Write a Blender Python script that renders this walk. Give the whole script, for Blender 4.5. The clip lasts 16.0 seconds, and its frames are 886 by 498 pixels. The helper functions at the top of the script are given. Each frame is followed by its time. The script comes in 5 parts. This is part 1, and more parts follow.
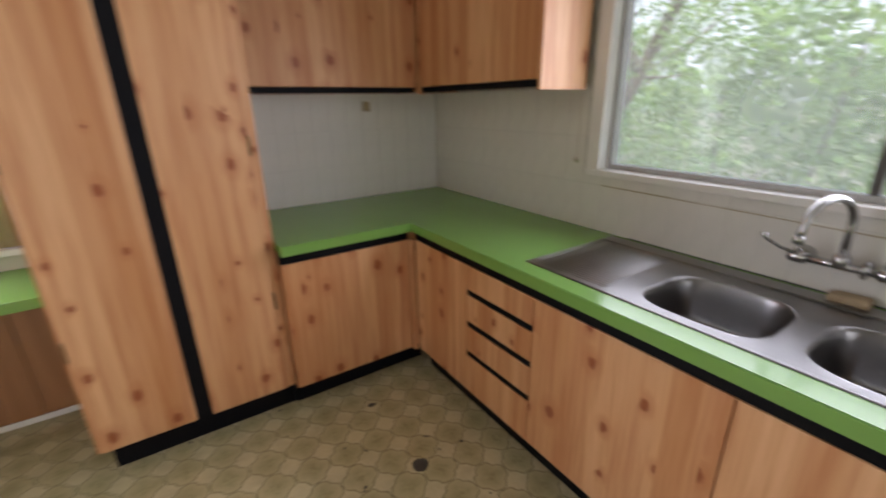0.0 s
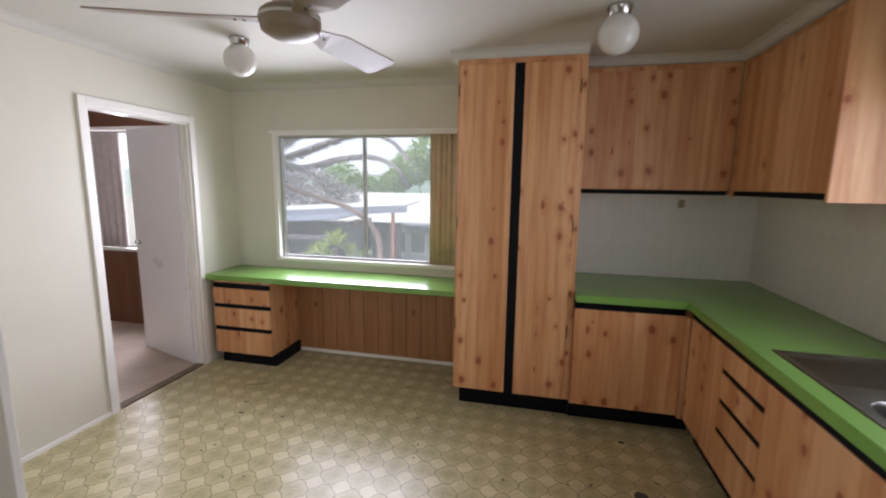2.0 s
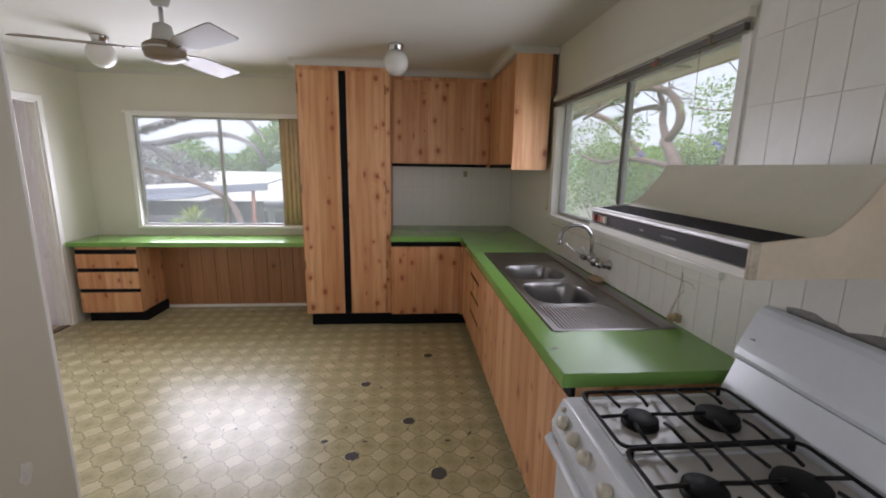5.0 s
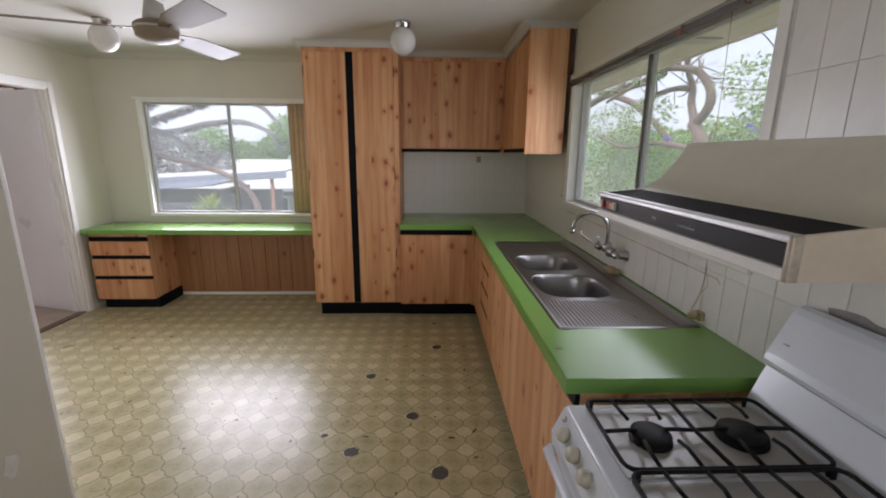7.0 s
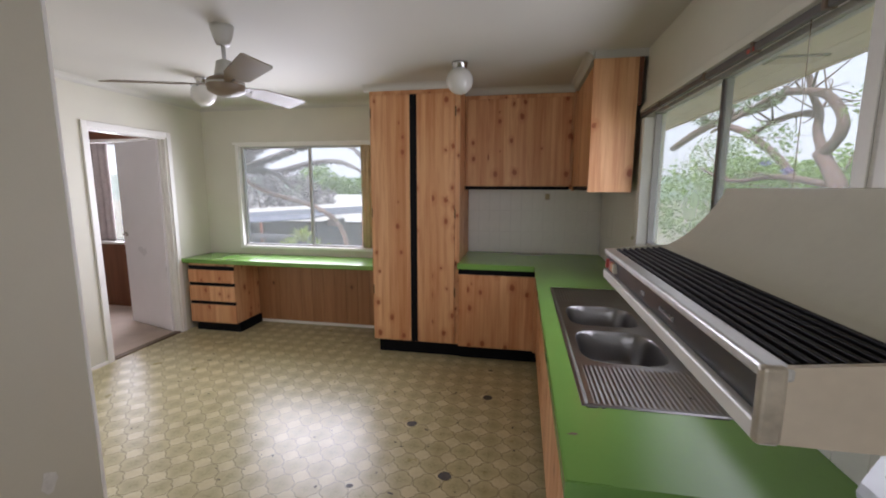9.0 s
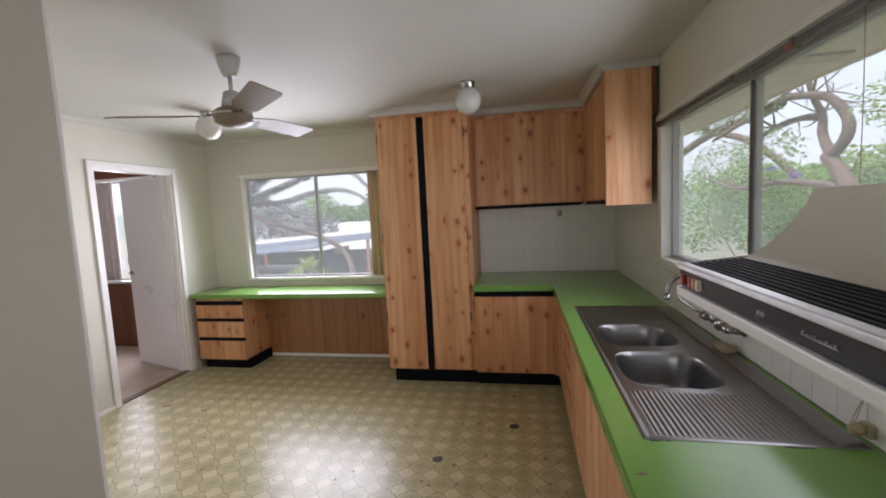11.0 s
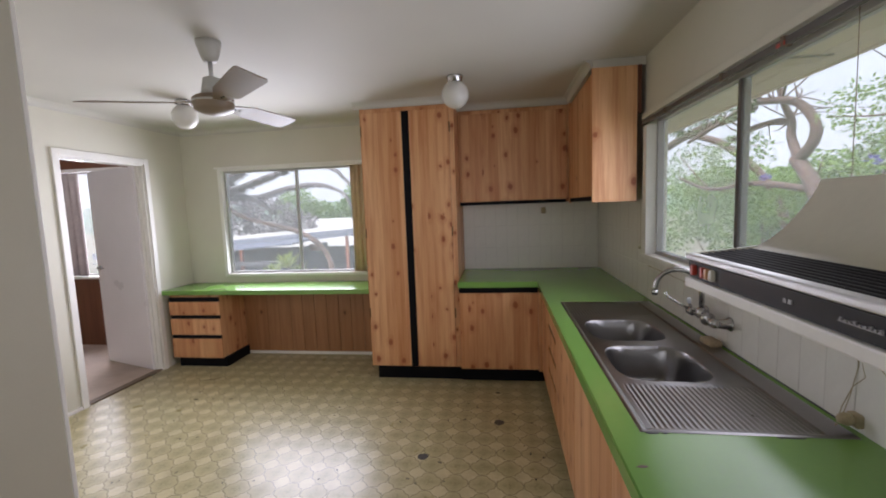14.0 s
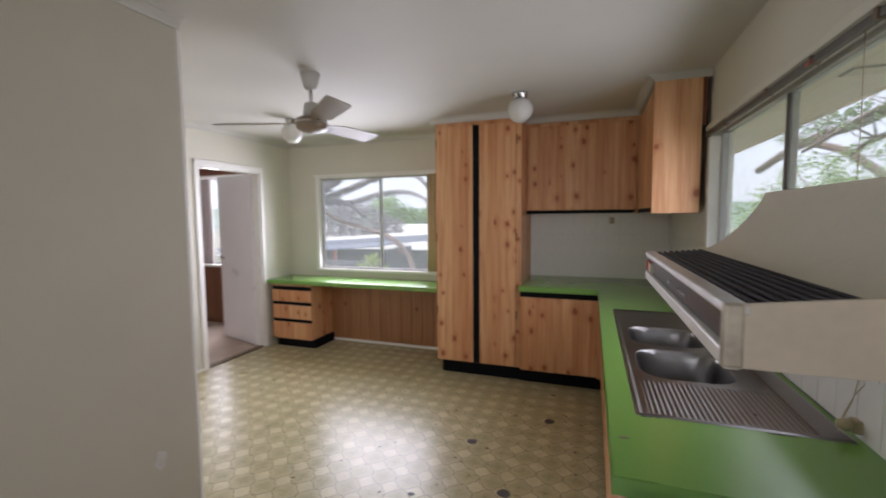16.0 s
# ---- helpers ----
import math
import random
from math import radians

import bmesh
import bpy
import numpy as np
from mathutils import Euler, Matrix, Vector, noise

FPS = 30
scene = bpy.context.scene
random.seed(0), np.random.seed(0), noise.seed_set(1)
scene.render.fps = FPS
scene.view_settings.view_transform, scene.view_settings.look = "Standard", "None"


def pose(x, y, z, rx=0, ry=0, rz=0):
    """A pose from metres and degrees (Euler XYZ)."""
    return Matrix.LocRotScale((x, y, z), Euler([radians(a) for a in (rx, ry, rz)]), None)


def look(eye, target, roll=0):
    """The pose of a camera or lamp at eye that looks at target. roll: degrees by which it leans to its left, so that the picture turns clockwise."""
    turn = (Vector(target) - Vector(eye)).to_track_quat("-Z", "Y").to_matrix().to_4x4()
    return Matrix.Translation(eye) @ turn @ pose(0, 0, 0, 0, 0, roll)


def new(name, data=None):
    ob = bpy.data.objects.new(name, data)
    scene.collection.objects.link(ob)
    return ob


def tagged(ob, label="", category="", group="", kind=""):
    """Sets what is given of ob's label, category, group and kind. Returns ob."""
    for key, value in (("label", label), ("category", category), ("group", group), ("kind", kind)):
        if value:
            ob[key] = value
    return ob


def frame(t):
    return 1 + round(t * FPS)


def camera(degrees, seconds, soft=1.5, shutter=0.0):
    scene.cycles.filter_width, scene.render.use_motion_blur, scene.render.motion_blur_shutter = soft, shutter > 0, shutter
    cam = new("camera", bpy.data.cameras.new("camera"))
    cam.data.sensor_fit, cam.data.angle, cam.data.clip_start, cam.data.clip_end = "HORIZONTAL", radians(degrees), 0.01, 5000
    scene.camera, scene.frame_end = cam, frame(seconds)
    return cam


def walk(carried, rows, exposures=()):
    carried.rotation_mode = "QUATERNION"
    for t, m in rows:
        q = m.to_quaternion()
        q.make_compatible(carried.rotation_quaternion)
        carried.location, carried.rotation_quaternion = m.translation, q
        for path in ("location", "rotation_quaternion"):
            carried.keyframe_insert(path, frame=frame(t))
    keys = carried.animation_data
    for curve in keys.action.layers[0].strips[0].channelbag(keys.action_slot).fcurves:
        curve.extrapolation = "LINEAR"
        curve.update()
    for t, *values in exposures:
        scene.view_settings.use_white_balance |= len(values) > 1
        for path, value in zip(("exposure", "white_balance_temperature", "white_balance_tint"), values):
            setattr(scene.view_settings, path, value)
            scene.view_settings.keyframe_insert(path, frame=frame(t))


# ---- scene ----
cam = camera(93.1, 16.0, 1.9, 0.4)
PATH = [
    (0, (0.03, 0.08, 1.489), (1.068, 1.656, 0.828), -1.0),
    (0.5, (-0.075, -0.095, 1.527), (0.339, 1.8, 1.041), 0.7),
    (1, (-0.093, -0.342, 1.556), (-0.272, 1.612, 1.167), 1.6),
    (1.5, (0.058, -0.579, 1.555), (-0.526, 1.294, 1.167), -0.4),
    (2, (0.112, -0.814, 1.585), (-0.313, 1.116, 1.283), 0.8),
    (2.5, (0.163, -1.108, 1.605), (-0.132, 0.854, 1.353), 0.8),
    (3, (0.339, -1.331, 1.575), (-0.075, 0.604, 1.281), -2.6),
    (3.5, (0.396, -1.558, 1.591), (0.334, 0.421, 1.311), -0.6),
    (4, (0.369, -1.789, 1.556), (0.703, 0.141, 1.154), 0.9),
    (4.5, (0.454, -1.934, 1.551), (0.705, 0.014, 1.172), 1.0),
    (7, (0.648, -1.809, 1.53), (0.716, 0.14, 1.085), 0.5),
    (7.5, (0.669, -1.64, 1.532), (0.769, 0.314, 1.117), 2.8),
    (8, (0.782, -1.629, 1.549), (0.491, 0.318, 1.199), 3.1),
    (8.5, (0.918, -1.618, 1.552), (0.703, 0.343, 1.223), 2.6),
    (8.7, (0.928, -1.642, 1.563), (0.594, 0.305, 1.248), 1.1),
    (11, (0.817, -1.56, 1.555), (0.439, 0.396, 1.37), -2.8),
    (11.5, (0.78, -1.54, 1.549), (0.356, 0.408, 1.39), -2.3),
    (12, (0.763, -1.529, 1.551), (0.255, 0.401, 1.423), -2.1),
    (12.5, (0.776, -1.53, 1.545), (0.182, 0.37, 1.358), -1.1),
    (13, (0.813, -1.531, 1.54), (0.372, 0.402, 1.28), -1.5),
    (13.5, (0.849, -1.541, 1.543), (0.415, 0.385, 1.221), -2.0),
    (14, (0.758, -1.54, 1.537), (0.481, 0.43, 1.338), -2.1),
    (14.5, (0.702, -1.539, 1.538), (0.468, 0.431, 1.29), -1.5),
    (15, (0.776, -1.598, 1.52), (0.55, 0.359, 1.176), -0.7),
    (15.5, (0.854, -1.628, 1.519), (0.508, 0.325, 1.267), 1.0),
    (16, (0.985, -1.763, 1.516), (0.318, 0.116, 1.365), -0.5),
]
walk(cam, [(t, look(eye, target, roll)) for t, eye, target, roll in PATH],
     exposures=[(0, 2.35), (0.5, 2.2), (1.5, 1.95), (3.0, 1.86), (16.0, 1.84)])

# ---- plan ----
XL, XR, YN, YS, TOP = -2.655, 1.69, 2.66, -3.3, 2.44

# ---- world and sun ----
world = bpy.data.worlds.new("overcast_sky")
world.use_nodes = True
scene.world = world
wn = world.node_tree.nodes
sky = wn.new("ShaderNodeTexSky")
sky.sky_type = 'NISHITA'
sky.sun_disc = False
sky.sun_elevation = radians(52)
sky.sun_rotation = radians(218)
sky.dust_density = 4.0
sky.air_density = 1.0
wash = wn.new("ShaderNodeMix")
wash.data_type = 'RGBA'
wash.inputs[0].default_value = 0.8
wash.inputs[7].default_value = (5.3, 5.6, 6.3, 1)
world.node_tree.links.new(sky.outputs[0], wash.inputs[6])
world.node_tree.links.new(wash.outputs[2], wn["Background"].inputs[0])
wn["Background"].inputs[1].default_value = 0.08
sun = new("sun", bpy.data.lights.new("sun", 'SUN'))
sun.data.energy = 2.7
sun.data.angle = radians(14)
sun.data.color = (1.0, 0.96, 0.9)
sun.matrix_world = look((0, 0, 30), (8, 10, 13.6))


def sky_lamp(name, at, target, sx, sy, energy, color, spread):
    """Sky light entering at an opening."""
    lamp = new(name, bpy.data.lights.new(name, 'AREA'))
    lamp.data.shape = 'RECTANGLE'
    lamp.data.size, lamp.data.size_y = sx, sy
    lamp.data.energy = energy
    lamp.data.color = color
    lamp.data.spread = radians(spread)
    lamp.matrix_world = look(at, target)
    return lamp


sky_lamp("sky_lamp_east", (1.700, 0.41, 1.60), (-1, 0.41, 1.46), 1.60, 0.72, 3.0, (0.978, 0.97, 1.15), 150)
sky_lamp("sky_lamp_north", (-1.495, 2.665, 1.46), (-1.495, 0, 1.24), 1.38, 1.10, 10.4, (0.978, 0.97, 1.15), 138)
# Added lamp at an unseen south window, brightens what faces south.
sky_lamp("added_lamp_south", (0.75, YS - 0.04, 1.5), (0.65, 0, 1.2), 1.4, 1.0, 1.4, (1.0, 0.985, 1.04), 150)
sky_lamp("sky_lamp_bedroom", (-4.35, 2.893, 1.48), (-4.35, 0, 1.48), 1.4, 1.16, 26.0, (0.978, 0.97, 1.15), 165)

# ---- materials ----
def material(name, color=(0.5, 0.5, 0.5), rough=0.5, metal=0.0, spec=0.5):
    m = bpy.data.materials.new(name)
    m.use_nodes = True
    b = m.node_tree.nodes["Principled BSDF"]
    b.inputs["Base Color"].default_value = (*color, 1)
    b.inputs["Roughness"].default_value = rough
    b.inputs["Metallic"].default_value = metal
    b.inputs["Specular IOR Level"].default_value = spec
    return m, m.node_tree.nodes, m.node_tree.links, b


def add(ns, kind, **props):
    n = ns.new(kind)
    for k, v in props.items():
        if k == "op":
            n.operation = v
        elif k == "kind":
            n.data_type = v
        elif k == "feature":
            n.feature = v
        elif k == "dims":
            n.noise_dimensions = v
        elif k == "vdims":
            n.voronoi_dimensions = v
        elif k == "blend":
            n.blend_type = v
    return n


def calc(ns, ln, op, a, b=None, c=None):
    n = add(ns, "ShaderNodeMath", op=op)
    for i, v in enumerate((a, b, c)):
        if v is None:
            continue
        if isinstance(v, (int, float)):
            n.inputs[i].default_value = v
        else:
            ln.new(v, n.inputs[i])
    return n.outputs[0]


def noise_at(ns, ln, vec, scale, detail=3.0, rough=0.55):
    n = ns.new("ShaderNodeTexNoise")
    n.inputs["Scale"].default_value = scale
    n.inputs["Detail"].default_value = detail
    n.inputs["Roughness"].default_value = rough
    ln.new(vec, n.inputs["Vector"])
    return n.outputs["Fac"]


def scaled(ns, ln, vec, s):
    n = ns.new("ShaderNodeVectorMath")
    n.operation = 'MULTIPLY'
    n.inputs[1].default_value = s
    ln.new(vec, n.inputs[0])
    return n.outputs[0]


def mixed(ns, ln, fac, a, b):
    n = ns.new("ShaderNodeMix")
    n.data_type = 'RGBA'
    for slot, v in ((0, fac), (6, a), (7, b)):
        if isinstance(v, (int, float)):
            n.inputs[slot].default_value = v
        elif isinstance(v, tuple):
            n.inputs[slot].default_value = (*v, 1)
        else:
            ln.new(v, n.inputs[slot])
    return n.outputs[2]


def ramp(ns, ln, fac, lo, hi):
    n = ns.new("ShaderNodeMapRange")
    n.inputs[1].default_value, n.inputs[2].default_value = lo, hi
    ln.new(fac, n.inputs[0])
    return n.outputs[0]


def bump(ns, ln, bsdf, height, strength, dist=0.01):
    n = ns.new("ShaderNodeBump")
    n.inputs["Strength"].default_value = strength
    n.inputs["Distance"].default_value = dist
    ln.new(height, n.inputs["Height"])
    ln.new(n.outputs[0], bsdf.inputs["Normal"])


def coords(ns):
    return ns.new("ShaderNodeTexCoord").outputs["Object"]


def speckled(name, color, rough=0.5, vary=0.12, scale=6.0, fine=90.0, relief=0.05, metal=0.0, spec=0.5, rough_vary=0.15):
    """A plain surface with stains at two scales and a fine relief."""
    m, ns, ln, b = material(name, color, rough, metal, spec)
    v = coords(ns)
    big = noise_at(ns, ln, v, scale, 4)
    small = noise_at(ns, ln, v, fine, 2)
    f = calc(ns, ln, 'MULTIPLY_ADD', big, 0.75, calc(ns, ln, 'MULTIPLY', small, 0.25))
    dark = tuple(c * (1 - vary) for c in color)
    light = tuple(min(1, c * (1 + vary * 0.6)) for c in color)
    ln.new(mixed(ns, ln, ramp(ns, ln, f, 0.3, 0.7), dark, light), b.inputs["Base Color"])
    ln.new(calc(ns, ln, 'MULTIPLY_ADD', big, rough_vary, rough - rough_vary / 2), b.inputs["Roughness"])
    if relief:
        bump(ns, ln, b, small, relief, 0.004)
    return m


def pine(name, pale, mid, red, knot, rough=0.42, knots=0.62, board=0.085, seed=0.0, clumps=0.0):
    """Knotty pine boards, grain upright."""
    m, ns, ln, b = material(name, mid, rough)
    v = coords(ns)
    sep = ns.new("ShaderNodeSeparateXYZ")
    ln.new(v, sep.inputs[0])
    info = ns.new("ShaderNodeObjectInfo")
    shift = calc(ns, ln, 'MULTIPLY_ADD', info.outputs["Random"], 7.3, seed)
    u = calc(ns, ln, 'ADD', calc(ns, ln, 'ADD', sep.outputs[0], calc(ns, ln, 'MULTIPLY', sep.outputs[1], 1.03)), shift)
    z = calc(ns, ln, 'ADD', sep.outputs[2], calc(ns, ln, 'MULTIPLY', shift, 1.7))
    pos = ns.new("ShaderNodeCombineXYZ")
    ln.new(u, pos.inputs[0])
    ln.new(z, pos.inputs[2])
    p = pos.outputs[0]
    wob = noise_at(ns, ln, scaled(ns, ln, p, (3, 3, 1.2)), 1.0, 2)
    # boards
    bd = calc(ns, ln, 'FLOOR', calc(ns, ln, 'DIVIDE', calc(ns, ln, 'MULTIPLY_ADD', wob, 0.02, u), board))
    wnz = ns.new("ShaderNodeTexWhiteNoise")
    wnz.noise_dimensions = '1D'
    ln.new(bd, wnz.inputs["W"])
    tone = wnz.outputs["Value"]
    # knots
    vor = add(ns, "ShaderNodeTexVoronoi", vdims='2D')
    vor.inputs["Scale"].default_value = 1.0
    flat = ns.new("ShaderNodeCombineXYZ")
    ln.new(calc(ns, ln, 'DIVIDE', u, 0.12), flat.inputs[0])
    ln.new(calc(ns, ln, 'DIVIDE', z, 0.17), flat.inputs[1])
    jig = ns.new("ShaderNodeTexNoise")
    jig.inputs["Scale"].default_value = 28
    jig.inputs["Detail"].default_value = 2
    ln.new(p, jig.inputs["Vector"])
    jog = ns.new("ShaderNodeVectorMath")
    jog.operation = 'MULTIPLY_ADD'
    jog.inputs[1].default_value = (0.16, 0.16, 0)
    ln.new(jig.outputs["Color"], jog.inputs[0])
    ln.new(flat.outputs[0], jog.inputs[2])
    ln.new(jog.outputs[0], vor.inputs["Vector"])
    sc = ns.new("ShaderNodeSeparateColor")
    ln.new(vor.outputs["Color"], sc.inputs[0])
    column = ns.new("ShaderNodeTexWhiteNoise")
    column.noise_dimensions = '1D'
    ln.new(calc(ns, ln, 'FLOOR', calc(ns, ln, 'DIVIDE', u, 0.11)), column.inputs["W"])
    gate = calc(ns, ln, 'GREATER_THAN', sc.outputs[0], calc(ns, ln, 'MULTIPLY_ADD', column.outputs["Value"], clumps, knots - 0.63 * clumps))
    size = calc(ns, ln, 'MULTIPLY_ADD', sc.outputs[1], 0.14, 0.062)
    kd = calc(ns, ln, 'DIVIDE', calc(ns, ln, 'MULTIPLY_ADD', wob, 0.03, vor.outputs["Distance"]), size)
    core = calc(ns, ln, 'MULTIPLY', gate, ramp(ns, ln, kd, 1.15, 0.7))
    halo = calc(ns, ln, 'MULTIPLY', gate, ramp(ns, ln, kd, 2.7, 0.8))
    # grain
    g0 = noise_at(ns, ln, scaled(ns, ln, p, (9, 9, 0.45)), 1.0, 3, 0.6)
    g1 = noise_at(ns, ln, scaled(ns, ln, p, (26, 26, 1.3)), 1.0, 4, 0.6)
    g2 = noise_at(ns, ln, scaled(ns, ln, p, (150, 150, 4)), 1.0, 3, 0.6)
    base = mixed(ns, ln, ramp(ns, ln, calc(ns, ln, 'MULTIPLY_ADD', tone, 0.6, calc(ns, ln, 'MULTIPLY', g1, 0.6)), 0.2, 0.9), pale, mid)
    base = mixed(ns, ln, calc(ns, ln, 'MULTIPLY', ramp(ns, ln, g1, 0.48, 0.7), 0.55), base, red)
    base = mixed(ns, ln, calc(ns, ln, 'MULTIPLY', ramp(ns, ln, g0, 0.5, 0.68), 0.35), base, red)
    base = mixed(ns, ln, calc(ns, ln, 'MULTIPLY', ramp(ns, ln, g2, 0.45, 0.8), 0.3), base, red)
    base = mixed(ns, ln, calc(ns, ln, 'MULTIPLY', halo, 0.5), base, red)
    base = mixed(ns, ln, calc(ns, ln, 'MULTIPLY', core, 0.88), base, knot)
    ln.new(base, b.inputs["Base Color"])
    ln.new(calc(ns, ln, 'MULTIPLY_ADD', g1, 0.2, rough - 0.1), b.inputs["Roughness"])
    bump(ns, ln, b, g2, 0.04, 0.002)
    return m


def vinyl():
    """Sheet vinyl: rounded four-lobed cells with pale squares between them, 152 mm repeat."""
    m, ns, ln, b = material("vinyl_floor", (0.4, 0.34, 0.2), 0.3)
    v = coords(ns)
    warp = ns.new("ShaderNodeTexNoise")
    warp.inputs["Scale"].default_value = 22
    warp.inputs["Detail"].default_value = 2
    ln.new(v, warp.inputs["Vector"])
    off = ns.new("ShaderNodeVectorMath")
    off.operation = 'MULTIPLY_ADD'
    off.inputs[1].default_value = (0.015, 0.015, 0)
    ln.new(warp.outputs["Color"], off.inputs[0])
    ln.new(v, off.inputs[2])
    sep = ns.new("ShaderNodeSeparateXYZ")
    ln.new(off.outputs[0], sep.inputs[0])
    per = 0.1525

    def cell(i, o):
        w = calc(ns, ln, 'DIVIDE', calc(ns, ln, 'ADD', sep.outputs[i], o), per)
        return calc(ns, ln, 'ABSOLUTE', calc(ns, ln, 'SUBTRACT', calc(ns, ln, 'FRACT', w), 0.5))
    a, c = cell(0, -0.247 + 1.525), cell(1, -0.121 + 1.525)
    wave = calc(ns, ln, 'MULTIPLY', calc(ns, ln, 'COSINE', calc(ns, ln, 'MULTIPLY', calc(ns, ln, 'SUBTRACT', a, c), 12.566)), 0.03)
    norm = calc(ns, ln, 'ADD', calc(ns, ln, 'POWER', a, 1.3), calc(ns, ln, 'POWER', c, 1.3))
    norm = calc(ns, ln, 'ADD', calc(ns, ln, 'POWER', norm, 1 / 1.3), wave)
    inside = ramp(ns, ln, norm, 0.525, 0.505)
    line = calc(ns, ln, 'SUBTRACT', 1.0, ramp(ns, ln, calc(ns, ln, 'ABSOLUTE', calc(ns, ln, 'SUBTRACT', norm, 0.515)), 0.008, 0.034))
    mott = noise_at(ns, ln, v, 60, 4, 0.65)
    mott2 = noise_at(ns, ln, v, 7, 3)
    heart = calc(ns, ln, 'MULTIPLY', ramp(ns, ln, norm, 0.46, 0.10), ramp(ns, ln, mott, 0.36, 0.62))
    sq = mixed(ns, ln, mott, (0.53, 0.465, 0.27), (0.68, 0.62, 0.41))
    lobe = mixed(ns, ln, mott, (0.40, 0.345, 0.17), (0.63, 0.565, 0.345))
    lobe = mixed(ns, ln, calc(ns, ln, 'MULTIPLY', heart, 0.7), lobe, (0.21, 0.18, 0.08))
    base = mixed(ns, ln, inside, sq, lobe)
    base = mixed(ns, ln, calc(ns, ln, 'MULTIPLY', line, 0.75), base, (0.15, 0.115, 0.055))
    base = mixed(ns, ln, calc(ns, ln, 'MULTIPLY', ramp(ns, ln, mott2, 0.45, 0.72), 0.4), base, (0.29, 0.24, 0.12))
    ln.new(base, b.inputs["Base Color"])
    ln.new(calc(ns, ln, 'MULTIPLY_ADD', mott2, 0.16, 0.225), b.inputs["Roughness"])
    bump(ns, ln, b, calc(ns, ln, 'MULTIPLY_ADD', line, -0.6, noise_at(ns, ln, v, 30, 2)), 0.07, 0.004)
    return m


def glass(name, gloss, haze, tint=0.97):
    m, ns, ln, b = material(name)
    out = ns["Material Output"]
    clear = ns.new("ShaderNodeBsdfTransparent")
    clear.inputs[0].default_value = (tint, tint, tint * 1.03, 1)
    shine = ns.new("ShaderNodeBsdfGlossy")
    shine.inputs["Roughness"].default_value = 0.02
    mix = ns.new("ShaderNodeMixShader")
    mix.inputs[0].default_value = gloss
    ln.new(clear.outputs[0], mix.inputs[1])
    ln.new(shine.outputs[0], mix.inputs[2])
    # Translucent film lifts the view: glare haze put into the glass.
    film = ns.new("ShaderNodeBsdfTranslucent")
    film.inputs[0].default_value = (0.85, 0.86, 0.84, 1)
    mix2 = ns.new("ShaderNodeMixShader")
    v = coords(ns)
    ln.new(calc(ns, ln, 'MULTIPLY', ramp(ns, ln, noise_at(ns, ln, v, 3, 4), -0.9, 1.1), haze * 0.75), mix2.inputs[0])
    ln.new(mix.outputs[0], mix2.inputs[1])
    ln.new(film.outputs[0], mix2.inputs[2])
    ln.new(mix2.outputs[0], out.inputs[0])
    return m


PINE = pine("knotty_pine", (0.80, 0.475, 0.25), (0.575, 0.263, 0.108), (0.455, 0.153, 0.053), (0.30, 0.075, 0.022), knots=0.785, clumps=0.75)
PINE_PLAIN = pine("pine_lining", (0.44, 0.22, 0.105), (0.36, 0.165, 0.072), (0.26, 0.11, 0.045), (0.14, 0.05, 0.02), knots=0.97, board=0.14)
RED_WOOD = pine("red_timber", (0.20, 0.075, 0.035), (0.16, 0.055, 0.025), (0.11, 0.032, 0.014), (0.05, 0.014, 0.007), knots=0.98, board=0.12)
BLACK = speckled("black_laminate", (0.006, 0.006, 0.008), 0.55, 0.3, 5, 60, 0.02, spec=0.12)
GREEN = speckled("green_laminate", (0.19, 0.375, 0.085), 0.19, 0.05, 3, 70, 0.0, rough_vary=0.04)
VINYL = vinyl()
WALL = speckled("cream_wall_paint", (0.66, 0.637, 0.54), 0.6, 0.05, 2.2, 160, 0.06)
# Wall cream darkened: the partition's dimmer light is put into its colour.
WALL_DIM = speckled("dimmed_wall_paint", (0.52, 0.488, 0.395), 0.6, 0.06, 1.8, 160, 0.06)
CEIL = speckled("white_ceiling_paint", (0.565, 0.547, 0.495), 0.7, 0.04, 1.6, 120, 0.04)
TRIM = speckled("white_gloss_paint", (0.84, 0.82, 0.78), 0.38, 0.06, 5, 80, 0.03)
DOORPAINT = speckled("white_door_paint", (0.87, 0.84, 0.86), 0.3, 0.04, 2.5, 70, 0.02)
TILE = speckled("white_painted_tile", (0.77, 0.75, 0.695), 0.30, 0.05, 7, 60, 0.03)
SCUFF = speckled("grey_scuff", (0.60, 0.58, 0.54), 0.7, 0.12, 30, 120, 0.05)
GROUT = speckled("grey_grout", (0.63, 0.61, 0.56), 0.8, 0.25, 20, 120, 0.1)
ALU = speckled("grey_aluminium", (0.47, 0.46, 0.455), 0.42, 0.12, 8, 100, 0.02, metal=0.3)
BRIGHT = speckled("bright_worn_metal", (0.62, 0.61, 0.60), 0.35, 0.18, 20, 110, 0.02, metal=0.35)
# Dark track metal; on the east mullion it stands in for backlit shade.
DARKALU = speckled("dark_aluminium", (0.11, 0.10, 0.092), 0.45, 0.15, 8, 100, 0.02, metal=0.3)
STEEL = speckled("stainless_steel", (0.27, 0.262, 0.258), 0.31, 0.12, 9, 120, 0.02, metal=1.0, rough_vary=0.16)
CHROME = speckled("worn_chrome", (0.47, 0.46, 0.455), 0.2, 0.1, 30, 160, 0.0, metal=1.0)
CARPET = speckled("beige_carpet", (0.56, 0.455, 0.38), 0.95, 0.22, 2.5, 140, 0.6, spec=0.1)
